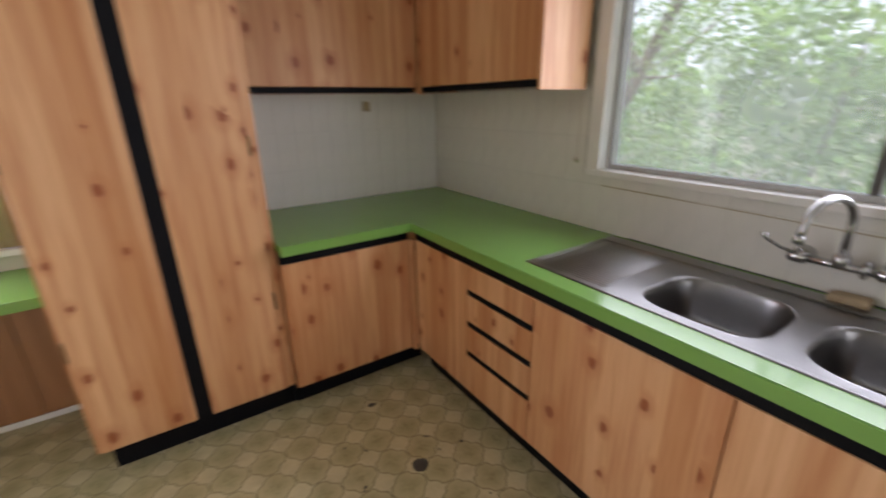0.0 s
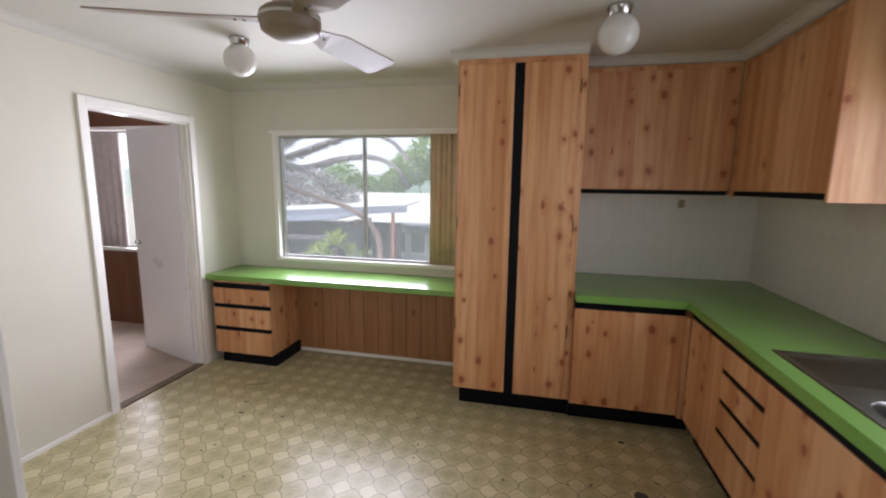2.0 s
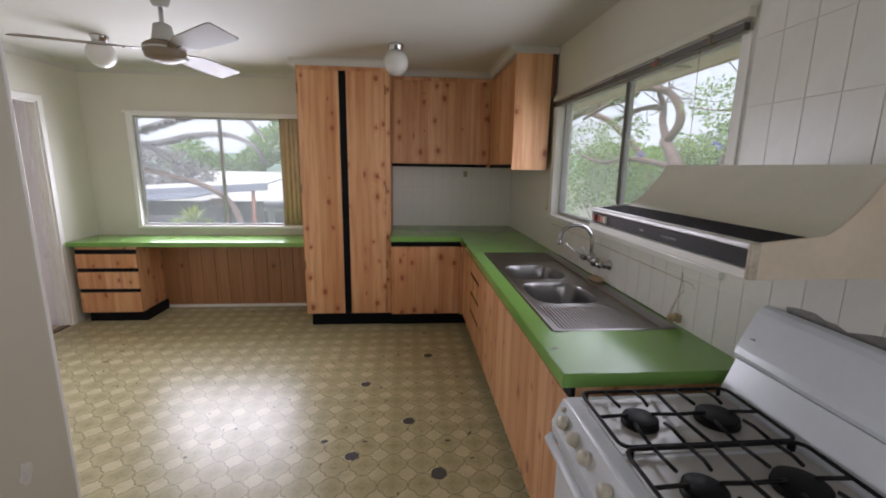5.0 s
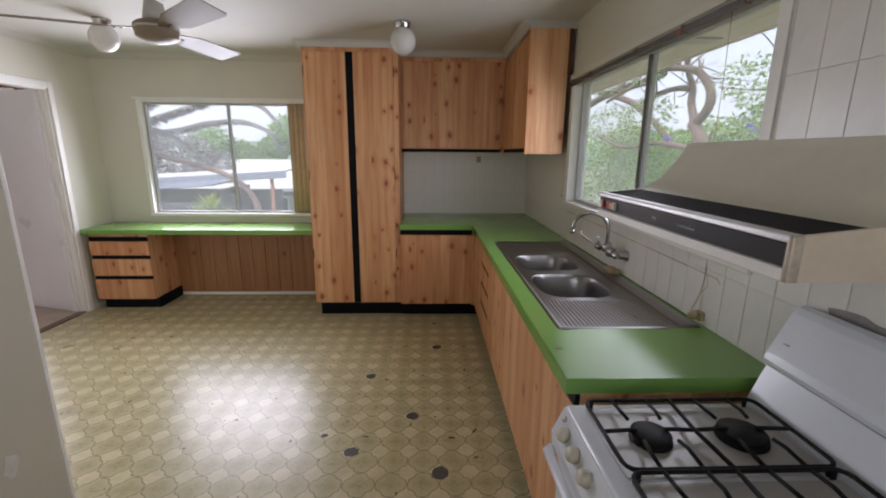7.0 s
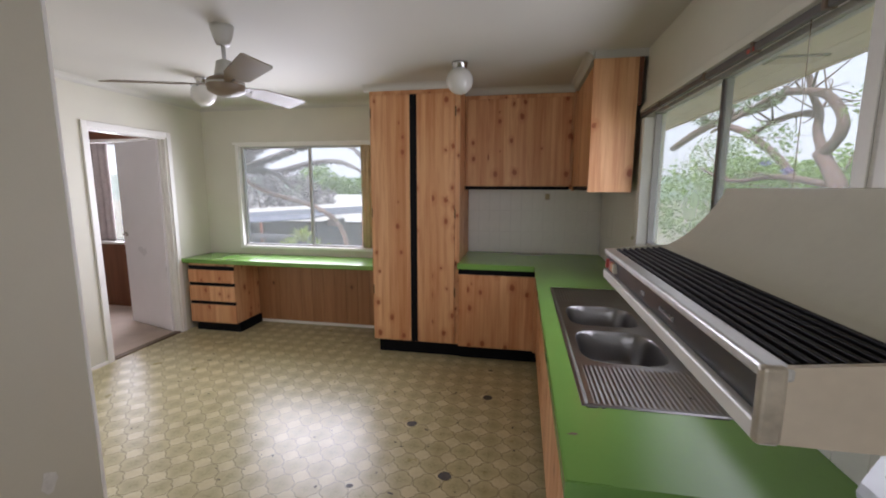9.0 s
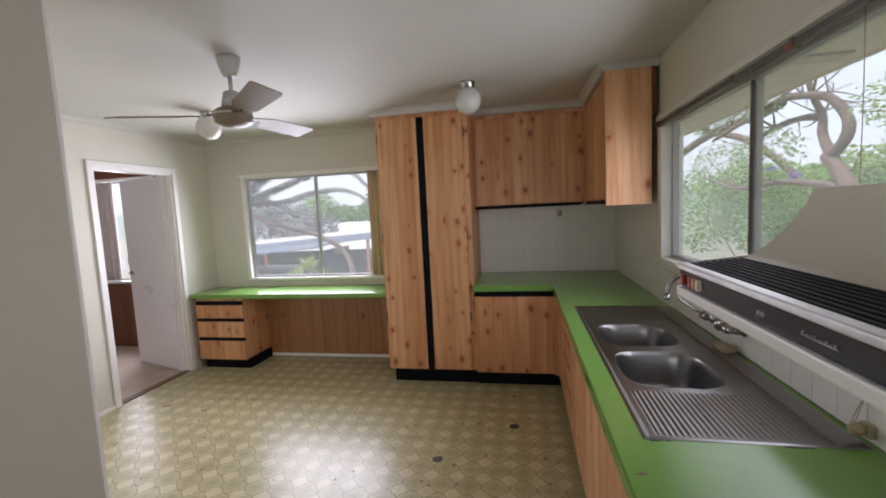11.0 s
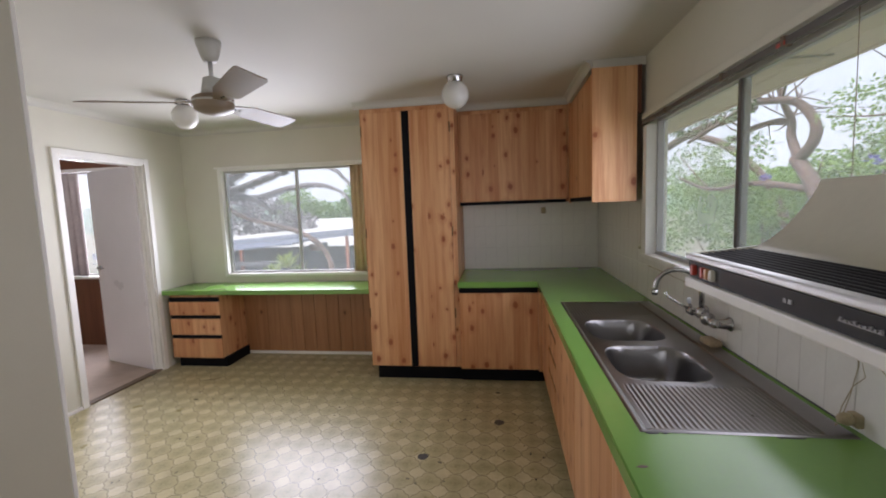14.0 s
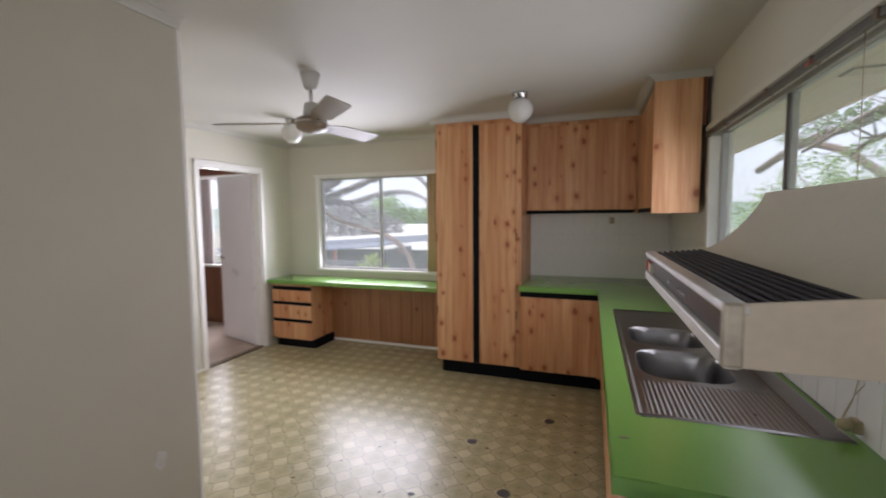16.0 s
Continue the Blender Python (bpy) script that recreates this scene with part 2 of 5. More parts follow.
# Both panes carry the glare haze; the second has more.
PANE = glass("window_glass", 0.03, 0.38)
PANE_HAZY = glass("hazy_window_glass", 0.03, 0.48)


def cloth(name, color, trans):
    m = speckled(name, color, 0.9, 0.15, 14, 120, 0.2, spec=0.1)
    ns, ln = m.node_tree.nodes, m.node_tree.links
    tr = ns.new("ShaderNodeBsdfTranslucent")
    tr.inputs[0].default_value = (*color, 1)
    mx = ns.new("ShaderNodeMixShader")
    mx.inputs[0].default_value = trans
    ln.new(ns["Principled BSDF"].outputs[0], mx.inputs[1])
    ln.new(tr.outputs[0], mx.inputs[2])
    ln.new(mx.outputs[0], ns["Material Output"].inputs[0])
    return m


CURTAIN = cloth("tan_curtain_cloth", (0.62, 0.50, 0.32), 0.13)

# ---- builders ----
def box(bm, x0, x1, y0, y1, z0, z1):
    if x1 < x0: x0, x1 = x1, x0
    if y1 < y0: y0, y1 = y1, y0
    if z1 < z0: z0, z1 = z1, z0
    v = [bm.verts.new(c) for c in ((x0, y0, z0), (x1, y0, z0), (x1, y1, z0), (x0, y1, z0), (x0, y0, z1), (x1, y0, z1), (x1, y1, z1), (x0, y1, z1))]
    for f in ((3, 2, 1, 0), (4, 5, 6, 7), (0, 1, 5, 4), (1, 2, 6, 5), (2, 3, 7, 6), (3, 0, 4, 7)):
        bm.faces.new([v[i] for i in f])
    return bm


def boxes(*dims, bevel=0.0, segs=2):
    bm = bmesh.new()
    for d in dims:
        box(bm, *d)
    if bevel:
        bmesh.ops.bevel(bm, geom=bm.edges[:], offset=bevel, segments=segs, profile=0.5, affect='EDGES')
    return bm


def part(name, bm, mat, parent=None, label="", smooth=False):
    me = bpy.data.meshes.new(name)
    bmesh.ops.recalc_face_normals(bm, faces=bm.faces)
    bm.to_mesh(me)
    bm.free()
    me.materials.append(mat)
    if smooth:
        me.polygons.foreach_set("use_smooth", [True] * len(me.polygons))
    ob = new(name, me)
    if parent is not None:
        ob.parent = parent
        if parent.parent is None:
            ob.matrix_parent_inverse = Matrix.Translation(parent.location).inverted()
    if label:
        ob["label"] = label
    return ob


def thing(name, at, label, category, group="", kind=""):
    e = new(name)
    e.location = at
    e.empty_display_size = 0.1
    return tagged(e, label, category, group, kind)


def prism(outline, axis, lo, hi):
    """Extrude an outline of pairs along an axis; the pairs are the two other axes in order."""
    bm = bmesh.new()

    def at(p, w):
        if axis == 0:
            return (w, p[0], p[1])
        if axis == 1:
            return (p[0], w, p[1])
        return (p[0], p[1], w)
    a = [bm.verts.new(at(p, lo)) for p in outline]
    b = [bm.verts.new(at(p, hi)) for p in outline]
    n = len(outline)
    bm.faces.new(a[::-1])
    bm.faces.new(b)
    for i in range(n):
        bm.faces.new((a[i], a[(i + 1) % n], b[(i + 1) % n], b[i]))
    return bm


def tube(points, radius, segs=10, bm=None, caps=True):
    """A round bar along points; radius is a number or one for each point."""
    bm = bm or bmesh.new()
    pts = [Vector(p) for p in points]
    rad = radius if isinstance(radius, (list, tuple)) else [radius] * len(pts)
    rings = []
    side = None
    for i, p in enumerate(pts):
        d = (pts[min(i + 1, len(pts) - 1)] - pts[max(i - 1, 0)]).normalized()
        if side is None:
            side = d.orthogonal().normalized()
        side = (side - d * side.dot(d)).normalized()
        up = d.cross(side)
        rings.append([bm.verts.new(p + (side * math.cos(2 * math.pi * k / segs) + up * math.sin(2 * math.pi * k / segs)) * rad[i]) for k in range(segs)])
    for a, b in zip(rings, rings[1:]):
        for k in range(segs):
            bm.faces.new((a[k], a[(k + 1) % segs], b[(k + 1) % segs], b[k]))
    if caps:
        bm.faces.new(rings[0][::-1])
        bm.faces.new(rings[-1])
    return bm


def lathe(profile, at, axis=(0, 0, 1), segs=28, bm=None):
    """Turn a profile of (radius, height) about an axis through a point."""
    bm = bm or bmesh.new()
    q = Vector((0, 0, 1)).rotation_difference(Vector(axis))
    rings = []
    for r, h in profile:
        rings.append([bm.verts.new(Vector(at) + q @ Vector((max(r, 1e-4) * math.cos(2 * math.pi * k / segs), max(r, 1e-4) * math.sin(2 * math.pi * k / segs), h))) for k in range(segs)])
    for a, b in zip(rings, rings[1:]):
        for k in range(segs):
            bm.faces.new((a[k], a[(k + 1) % segs], b[(k + 1) % segs], b[k]))
    bm.faces.new(rings[0][::-1])
    bm.faces.new(rings[-1])
    return bm


# ---- openings and partition ----
PX, PY = -0.84, -0.27          # corner of the partition
TH = 0.11                      # wall thickness
WN = (-2.225, -0.52, 0.895, 2.02)    # north window opening x0, x1, z0, z1
WE = (-0.50, 1.30, 1.190, 2.05)      # east window opening y0, y1, z0, z1
DR = (1.345, 2.145, 2.05)              # door opening y0, y1, head

floor = tagged(part("floor", boxes((XL - 0.06, XR + TH, YS, YN + TH, -0.1, 0)), VINYL), "worn olive patterned sheet vinyl floor", "floor", kind="structure")
tagged(part("floor_bedroom", boxes((-6.4, XL - 0.06, -1.2, 2.95, -0.1, 0.004)), CARPET), "beige carpet floor of the next room", "floor", kind="structure")
wall_north = tagged(part("wall_north", boxes(
    (XL - TH, WN[0], YN, YN + TH, -0.1, TOP), (WN[1], XR + TH, YN, YN + TH, -0.1, TOP),
    (WN[0], WN[1], YN, YN + TH, -0.1, WN[2] - 0.004), (WN[0], WN[1], YN, YN + TH, WN[3], TOP)), WALL), "cream painted plaster wall with a window", "wall", kind="structure")
wall_east = tagged(part("wall_east", boxes(
    (XR, XR + TH, YS, WE[0], -0.1, TOP), (XR, XR + TH, WE[1], YN, -0.1, TOP),
    (XR, XR + TH, WE[0], WE[1], -0.1, WE[2] - 0.004), (XR, XR + TH, WE[0], WE[1], WE[3], TOP)), WALL), "cream painted wall above the sink", "wall", kind="structure")
wall_west = tagged(part("wall_west", boxes(
    (XL - TH, XL, PY, DR[0], -0.1, TOP), (XL - TH, XL, DR[1], YN, -0.1, TOP), (XL - TH, XL, DR[0], DR[1], DR[2], TOP)), WALL),
    "cream painted wall with a doorway", "wall", kind="structure")
tagged(part("wall_partition", boxes((PX - 0.1, PX, YS, PY, -0.1, TOP)), WALL_DIM), "cream painted partition wall end", "wall", kind="structure")
tagged(part("wall_inner", boxes((XL - TH, PX - 0.1, PY - 0.1, PY, -0.1, TOP)), WALL), "cream painted inner wall", "wall", kind="structure")
WS = (-0.05, 1.55, 0.95, 2.05)        # added, unseen south window opening x0, x1, z0, z1
tagged(part("wall_south", boxes((XL - TH, WS[0], YS - TH, YS, -0.1, TOP), (WS[1], XR + TH, YS - TH, YS, -0.1, TOP), (WS[0], WS[1], YS - TH, YS, -0.1, WS[2] - 0.004), (WS[0], WS[1], YS - TH, YS, WS[3], TOP), (XL - TH, XL, YS, PY - 0.1, -0.1, TOP)), WALL), "cream painted end wall with an added window", "wall", kind="structure")
tagged(part("ceiling", boxes((XL - TH, XR + TH, YS - TH, YN + TH, TOP, TOP + 0.1)), CEIL), "white painted plaster ceiling", "ceiling", kind="structure")
GRIME = speckled("dark_grime", (0.09, 0.085, 0.085), 0.7, 0.3, 30, 150, 0.1)
WELL = speckled("pale_grey_enamel", (0.55, 0.53, 0.50), 0.22, 0.12, 8, 60, 0.01)
ENAMEL = speckled("white_enamel", (0.76, 0.79, 0.84), 0.2, 0.05, 6, 60, 0.01)
HOODPAINT = speckled("cream_enamel", (0.63, 0.60, 0.49), 0.35, 0.07, 5, 80, 0.03)
DIM = speckled("dulled_badge_metal", (0.30, 0.295, 0.29), 0.5, 0.3, 40, 120, 0.03, metal=0.3)
CAP = speckled("worn_tan_metal", (0.50, 0.44, 0.36), 0.4, 0.3, 40, 120, 0.03, metal=0.3)
HOODEND = speckled("tan_stained_enamel", (0.62, 0.53, 0.42), 0.4, 0.14, 6, 80, 0.03)
CASTIRON = speckled("black_cast_iron", (0.008, 0.0075, 0.0075), 0.5, 0.4, 30, 200, 0.2, spec=0.2)
GRILLE = speckled("black_plastic_grille", (0.008, 0.0075, 0.0075), 0.55, 0.3, 30, 160, 0.05, spec=0.2)
KNOB = speckled("cream_plastic", (0.60, 0.55, 0.45), 0.4, 0.08, 20, 100, 0.02)
OPAL = speckled("opal_glass", (0.66, 0.65, 0.61), 0.18, 0.03, 8, 50, 0.0)
FANPAINT = speckled("beige_fan_paint", (0.215, 0.16, 0.105), 0.45, 0.08, 8, 90, 0.02)
FANWHITE = speckled("white_fan_plastic", (0.47, 0.46, 0.42), 0.45, 0.05, 8, 90, 0.02)
BRASS = speckled("tarnished_brass", (0.20, 0.13, 0.06), 0.45, 0.3, 40, 200, 0.05, metal=0.8)
SPONGE = speckled("tan_sponge", (0.42, 0.32, 0.20), 0.9, 0.25, 40, 160, 0.5)
SOCKET = speckled("yellowed_plastic", (0.42, 0.34, 0.20), 0.5, 0.2, 30, 120, 0.03)
CORD = speckled("brown_flex", (0.16, 0.11, 0.07), 0.6, 0.2, 40, 150, 0.05)
DARKGREY = speckled("charcoal_panel", (0.022, 0.025, 0.032), 0.35, 0.15, 8, 90, 0.02)
RED = speckled("red_switch", (0.45, 0.05, 0.03), 0.35, 0.1, 30, 90, 0.0)
ORANGE = speckled("orange_switch", (0.55, 0.25, 0.10), 0.35, 0.1, 30, 90, 0.0)
SCREEN = speckled("soffit_board", (0.84, 0.71, 0.53), 0.7, 0.1, 4, 70, 0.1)
VENTGREY = speckled("soffit_vent", (0.20, 0.16, 0.12), 0.7, 0.2, 30, 100, 0.05)
PINKCLOTH = cloth("dusty_pink_curtain_cloth", (0.48, 0.43, 0.41), 0.12)
WORN = speckled("bare_floor_grey", (0.075, 0.068, 0.06), 0.6, 0.3, 30, 150, 0.15)

# ---- bedroom beyond the doorway ----
BY = 2.86
BW = (-5.1, -3.6, 0.86, 2.12)
tagged(part("wall_bedroom", boxes((-6.4, BW[0], BY, BY + 0.1, -0.1, TOP), (BW[1], XL - TH, BY, BY + 0.1, -0.1, TOP), (BW[0], BW[1], BY, BY + 0.1, -0.1, BW[2] - 0.002), (BW[0], BW[1], BY, BY + 0.1, BW[3], TOP)), RED_WOOD),
       "dark red timber panelled bedroom wall", "wall", kind="structure")
tagged(part("wall_bedroom_west", boxes((-6.5, -6.4, -1.3, BY + 0.1, -0.1, TOP)), WALL), "cream bedroom end wall", "wall", kind="structure")
tagged(part("wall_bedroom_south", boxes((-6.4, XL - TH, -1.3, -1.2, -0.1, TOP)), WALL), "cream bedroom back wall", "wall", kind="structure")
tagged(part("wall_bedroom_east", boxes((XL - TH, XL - TH + 0.05, -1.3, PY - 0.1, -0.1, TOP)), WALL), "cream bedroom side wall", "wall", kind="structure")
tagged(part("ceiling_bedroom", boxes((-6.5, XL - TH, -1.3, BY + 0.1, TOP, TOP + 0.1)), CEIL), "white bedroom ceiling", "ceiling", kind="structure")
tagged(part("threshold", boxes((XL - 0.075, XL - 0.005, DR[0], DR[1], 0, 0.012), bevel=0.003), CORD), "dark metal threshold strip in the doorway", "trim", kind="structure")


def window(name, axis, lo, hi, z0, z1, face, depth, mull, panes, label, sill_out=0.02, metal=ALU, face_w=0.022, proud=0.012):
    """A sliding window: painted reveal and sill, aluminium frame, mullion and two panes. axis 0: runs along x."""
    w = thing(name, (0, 0, 0), label, "window", kind="structure")

    def b(a0, a1, d0, d1, c0, c1):
        return (a0, a1, face + d0, face + d1, c0, c1) if axis == 0 else (face + d0, face + d1, a0, a1, c0, c1)
    t = 0.016
    part("reveal", boxes(b(lo - min(face_w, 0.03), lo + t, -min(proud, 0.012), depth, z0, z1 + (0.02 if proud < 0.02 else -0.05)), bevel=0.002), TRIM, w)
    part("reveal", boxes(b(hi - t, hi + face_w, -proud, depth, z0, z1 + (0.02 if proud < 0.02 else -0.05)), bevel=0.002), TRIM, w)
    part("head", boxes(b(lo + t, hi - t, -0.012, depth, z1 - t, z1 + 0.02), bevel=0.002), TRIM, w)
    part("window_sill", boxes(b(lo - face_w - 0.004, hi + face_w + 0.004, -max(sill_out, proud + 0.004), depth, z0 - 0.03, z0), bevel=0.004), TRIM, w)
    f = 0.02
    d0, d1 = depth - 0.045, depth
    fr = part("window_frame", boxes(b(lo + t, lo + t + f, d0, d1, z0, z1 - t), b(hi - t - f, hi - t, d0, d1, z0, z1 - t),
              b(lo + t + f, hi - t - f, d0, d1, z1 - t - f, z1 - t), b(lo + t + f, hi - t - f, d0, d1, z0, z0 + f)), ALU, w, "grey aluminium frame")
    part("mullion", boxes(b(mull - 0.012, mull + 0.012, d0 + 0.010, d1 + 0.004, z0 + 0.003, z1 - t - 0.003), bevel=0.002), metal, w)
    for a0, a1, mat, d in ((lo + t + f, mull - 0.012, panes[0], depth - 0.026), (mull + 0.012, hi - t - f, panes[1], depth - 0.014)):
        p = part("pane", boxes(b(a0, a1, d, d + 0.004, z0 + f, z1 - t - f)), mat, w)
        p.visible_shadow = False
    return w


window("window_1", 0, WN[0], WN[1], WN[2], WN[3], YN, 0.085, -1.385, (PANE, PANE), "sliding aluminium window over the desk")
window("window_2", 1, WE[0], WE[1], WE[2], WE[3], XR, 0.085, 0.39, (PANE, PANE_HAZY), "sliding aluminium window over the sink", metal=DARKALU, face_w=0.05, proud=0.022)
# Unseen window, added to hold the south lamp.
window("window_4", 0, WS[0], WS[1], WS[2], WS[3], YS, -0.065, 0.75, (PANE, PANE), "unseen added sliding aluminium window in the end wall")
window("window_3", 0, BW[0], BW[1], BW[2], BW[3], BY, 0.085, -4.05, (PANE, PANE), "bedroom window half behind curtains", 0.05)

# ---- trim ----
def cornice(name, pts, drop=0.05):
    """A small coved cornice along wall lines; each entry: (axis, fixed, lo, hi, side)."""
    for axis, fixed, lo, hi, side in pts:
        prof = [(fixed, TOP), (fixed, TOP - drop), (fixed + side * 0.007, TOP - drop)] + \
               [(fixed + side * (0.007 + drop * 0.85 * (1 - math.cos(radians(a)))), TOP - drop + drop * 0.9 * math.sin(radians(a))) for a in (20, 40, 60, 80)] + [(fixed + side * drop, TOP)]
        tagged(part(name, prism(prof, axis, lo, hi), CEIL), "white coved plaster cornice", "cornice", kind="structure")


cornice("cornice", [(0, YN, XL, -0.43, -1), (1, XL, PY, YN, 1), (1, PX, YS, PY, 1)])
cornice("cornice", [(0, 2.02, -0.475, 0.385, -1), (0, 2.33, 0.386, 1.358, -1), (1, 1.358, 1.365, 2.33, -1)])
tagged(part("trim", boxes((-0.474, -0.426, 2.02, YN - 0.05, TOP - 0.05, TOP)), CEIL), "white cornice return beside the pantry", "cornice", kind="structure")
for bb in ((-0.425, 0.386, 2.024, YN, 2.3895, TOP), (0.387, 1.362, 2.334, YN, 2.3895, TOP), (1.363, XR, 1.372, YN, 2.3895, TOP)):
    tagged(part("bulkhead", boxes(bb), CEIL), "white plaster infill above the cabinets", "ceiling trim", kind="structure")
arch = thing("architrave", (XL, 1.8, 0), "white painted timber architrave round the doorway", "door trim", kind="structure")
part("jamb_casing", boxes((XL - 0.001, XL + 0.016, DR[0] - 0.05, DR[0], 0, DR[2] + 0.052), bevel=0.004), TRIM, arch)
part("jamb_casing", boxes((XL - 0.001, XL + 0.016, DR[1], DR[1] + 0.05, 0, DR[2] + 0.052), bevel=0.004), TRIM, arch)
part("head_casing", boxes((XL - 0.001, XL + 0.016, DR[0], DR[1], DR[2], DR[2] + 0.052), bevel=0.004), TRIM, arch)
part("jamb", boxes((XL - TH - 0.002, XL - 0.002, DR[0], DR[0] + 0.018, 0, DR[2])), TRIM, arch)
part("jamb", boxes((XL - TH - 0.002, XL - 0.002, DR[1] - 0.018, DR[1], 0, DR[2])), TRIM, arch)
part("head", boxes((XL - TH - 0.002, XL - 0.002, DR[0] + 0.018, DR[1] - 0.018, DR[2] - 0.018, DR[2])), TRIM, arch)
part("door_stop", boxes((XL - 0.06, XL - 0.045, DR[1] - 0.03, DR[1] - 0.018, 0, DR[2] - 0.018)), TRIM, arch)
tagged(part("baseboard", boxes((XL, XL + 0.012, PY, DR[0] - 0.05, 0, 0.03), bevel=0.003), TRIM), "thin white painted skirting", "skirting", kind="structure")
tagged(part("baseboard", boxes((XL + 0.6, -0.425, YN - 0.016, YN - 0.001, 0.0, 0.032), bevel=0.003), TRIM), "thin white skirting under the desk", "skirting", kind="structure")
tagged(part("corner_bead", boxes((PX - 0.012, PX + 0.004, PY - 0.012, PY + 0.004, 0, TOP), bevel=0.003), TRIM), "white corner bead on the partition end", "trim", kind="structure")
tagged(part("wall_scuff", prism([(-0.47 + 0.03 * math.cos(a * 0.7) * (1 + 0.3 * math.sin(3 * a)), 0.43 + 0.045 * math.sin(a * 0.7) * (1 + 0.25 * math.cos(2 * a))) for a in range(9)], 0, PX - 0.001, PX + 0.0012), SCUFF), "grey scuff mark on the cream partition", "stain")

# door leaf, open into the bedroom
door = thing("door_1", (XL - TH - 0.005, DR[1] - 0.02, 0), "white painted flush door standing open", "door", kind="structure")
door.location = (0, 0, 0)
HG = Vector((XL - TH + 0.03, DR[1] - 0.022, 0))
DV = Vector((-0.955, 0.297, 0)).normalized()
DN = Vector((DV.y, -DV.x, 0))


def leaf(a0, a1, n0, n1, z0, z1, bevel=0.003):
    bm = boxes((a0, a1, n0, n1, z0, z1), bevel=bevel)
    for v in bm.verts:
        v.co = HG + DV * v.co.x + DN * v.co.y + Vector((0, 0, v.co.z))
    return bm


part("leaf", leaf(0.005, 0.80, -0.018, 0.018, 0.012, 2.035), DOORPAINT, door)
for s in (1, -1):
    part("rose", lathe([(0.026, 0), (0.026, 0.006), (0.012, 0.012), (0.010, 0.035)], HG + DV * 0.745 + DN * (0.018 * s) + Vector((0, 0, 1.03)), DN * s, 20), CHROME, door, "chrome lever rose", True)
    p0 = HG + DV * 0.745 + DN * (0.05 * s) + Vector((0, 0, 1.03))
    part("door_handle", tube([p0 - DN * (0.015 * s), p0, p0 - DV * 0.05, p0 - DV * 0.10], 0.008, 10), CHROME, door, "chrome lever handle", True)
for z in (0.25, 1.02, 1.80):
    part("hinge", tube([HG + Vector((0.01, 0.012, z - 0.045)), HG + Vector((0.01, 0.012, z + 0.045))], 0.007, 10), ALU, door)

# ---- curtains ----
def pleats(x0, x1, y, z0, z1, depth, n, cols=None):
    bm = bmesh.new()
    m = n * 8
    rows = []
    for k in range(4):
        z = z0 + (z1 - z0) * k / 3
        row = []
        for i in range(m + 1):
            s = i / m
            a = depth * (0.75 + 0.25 * math.sin(s * 17 + 1)) * math.sin(2 * math.pi * n * s + 0.35 * math.sin(k * 1.3 + s * 5))
            row.append((x0 + (x1 - x0) * s, y + a, z))
        rows.append(row)
    f = [[bm.verts.new(p) for p in r] for r in rows]
    g = [[bm.verts.new((p[0], p[1] + 0.003, p[2])) for p in r] for r in rows]
    for a in (f, g):
        for k in range(3):
            for i in range(m):
                bm.faces.new((a[k][i], a[k][i + 1], a[k + 1][i + 1], a[k + 1][i]))
    for i in range(m):
        bm.faces.new((f[0][i], f[0][i + 1], g[0][i + 1], g[0][i]))
        bm.faces.new((f[3][i], f[3][i + 1], g[3][i + 1], g[3][i]))
    for k in range(3):
        bm.faces.new((f[k][0], f[k + 1][0], g[k + 1][0], g[k][0]))
        bm.faces.new((f[k][m], f[k + 1][m], g[k + 1][m], g[k][m]))
    return bm


tagged(part("curtain", pleats(-0.775, -0.545, YN + 0.012, WN[2] + 0.004, WN[3] - 0.017, 0.012, 5), CURTAIN, None, "", True), "tan pleated curtain drawn to the window side", "curtain")
tagged(part("curtain", pleats(-5.05, -4.2, BY + 0.005, BW[2] + 0.003, BW[3] - 0.03, 0.02, 9), PINKCLOTH, None, "", True), "dusty pink curtain over the bedroom window", "curtain")

track_n = thing("curtain_track", (-1.37, YN, WN[3]), "thin white curtain track over the desk window", "curtain track")
part("rail", boxes((WN[0] - 0.04, -0.44, YN - 0.035, YN - 0.013, WN[3] + 0.005, WN[3] + 0.024), bevel=0.003), TRIM, track_n)
TZ = 2.022                # height of the curtain track over the sink window
track_e = thing("curtain_track", (XR, 0.4, TZ), "brown and cream curtain track over the sink window", "curtain track")
part("rail", boxes((XR - 0.036, XR - 0.014, WE[0] - 0.02, WE[1] + 0.04, TZ - 0.016, TZ + 0.008), bevel=0.003), DARKALU, track_e, "dark track channel")
part("pelmet_strip", boxes((XR - 0.034, XR - 0.002, WE[0] - 0.03, WE[1] + 0.045, TZ + 0.0205, TZ + 0.055), bevel=0.004), WALL, track_e)
for y in (0.95, 0.36, -0.02, -0.36):
    part("bracket", boxes((XR - 0.042, XR - 0.013, y - 0.008, y + 0.008, TZ - 0.019, TZ + 0.012), bevel=0.002), CORD, track_e)
part("stop", boxes((XR - 0.041, XR - 0.0365, -0.03, 0.01, TZ - 0.017, TZ - 0.004), bevel=0.0015), RED, track_e, "red plastic stop")
blind_cord = tagged(part("blind_cord", tube([(XR - 0.03, -0.30, TZ - 0.02), (XR - 0.028, -0.302, 1.8), (XR - 0.03, -0.306, 1.5), (XR - 0.028, -0.31, WE[2] + 0.004)], 0.0012, 6), CORD), "thin brown cord hanging in the window", "cord")

# ---- pantry ----
pantry = thing("pantry_cabinet", (-0.02, 2.34, 0), "tall knotty pine pantry cabinet with two doors", "cabinet")
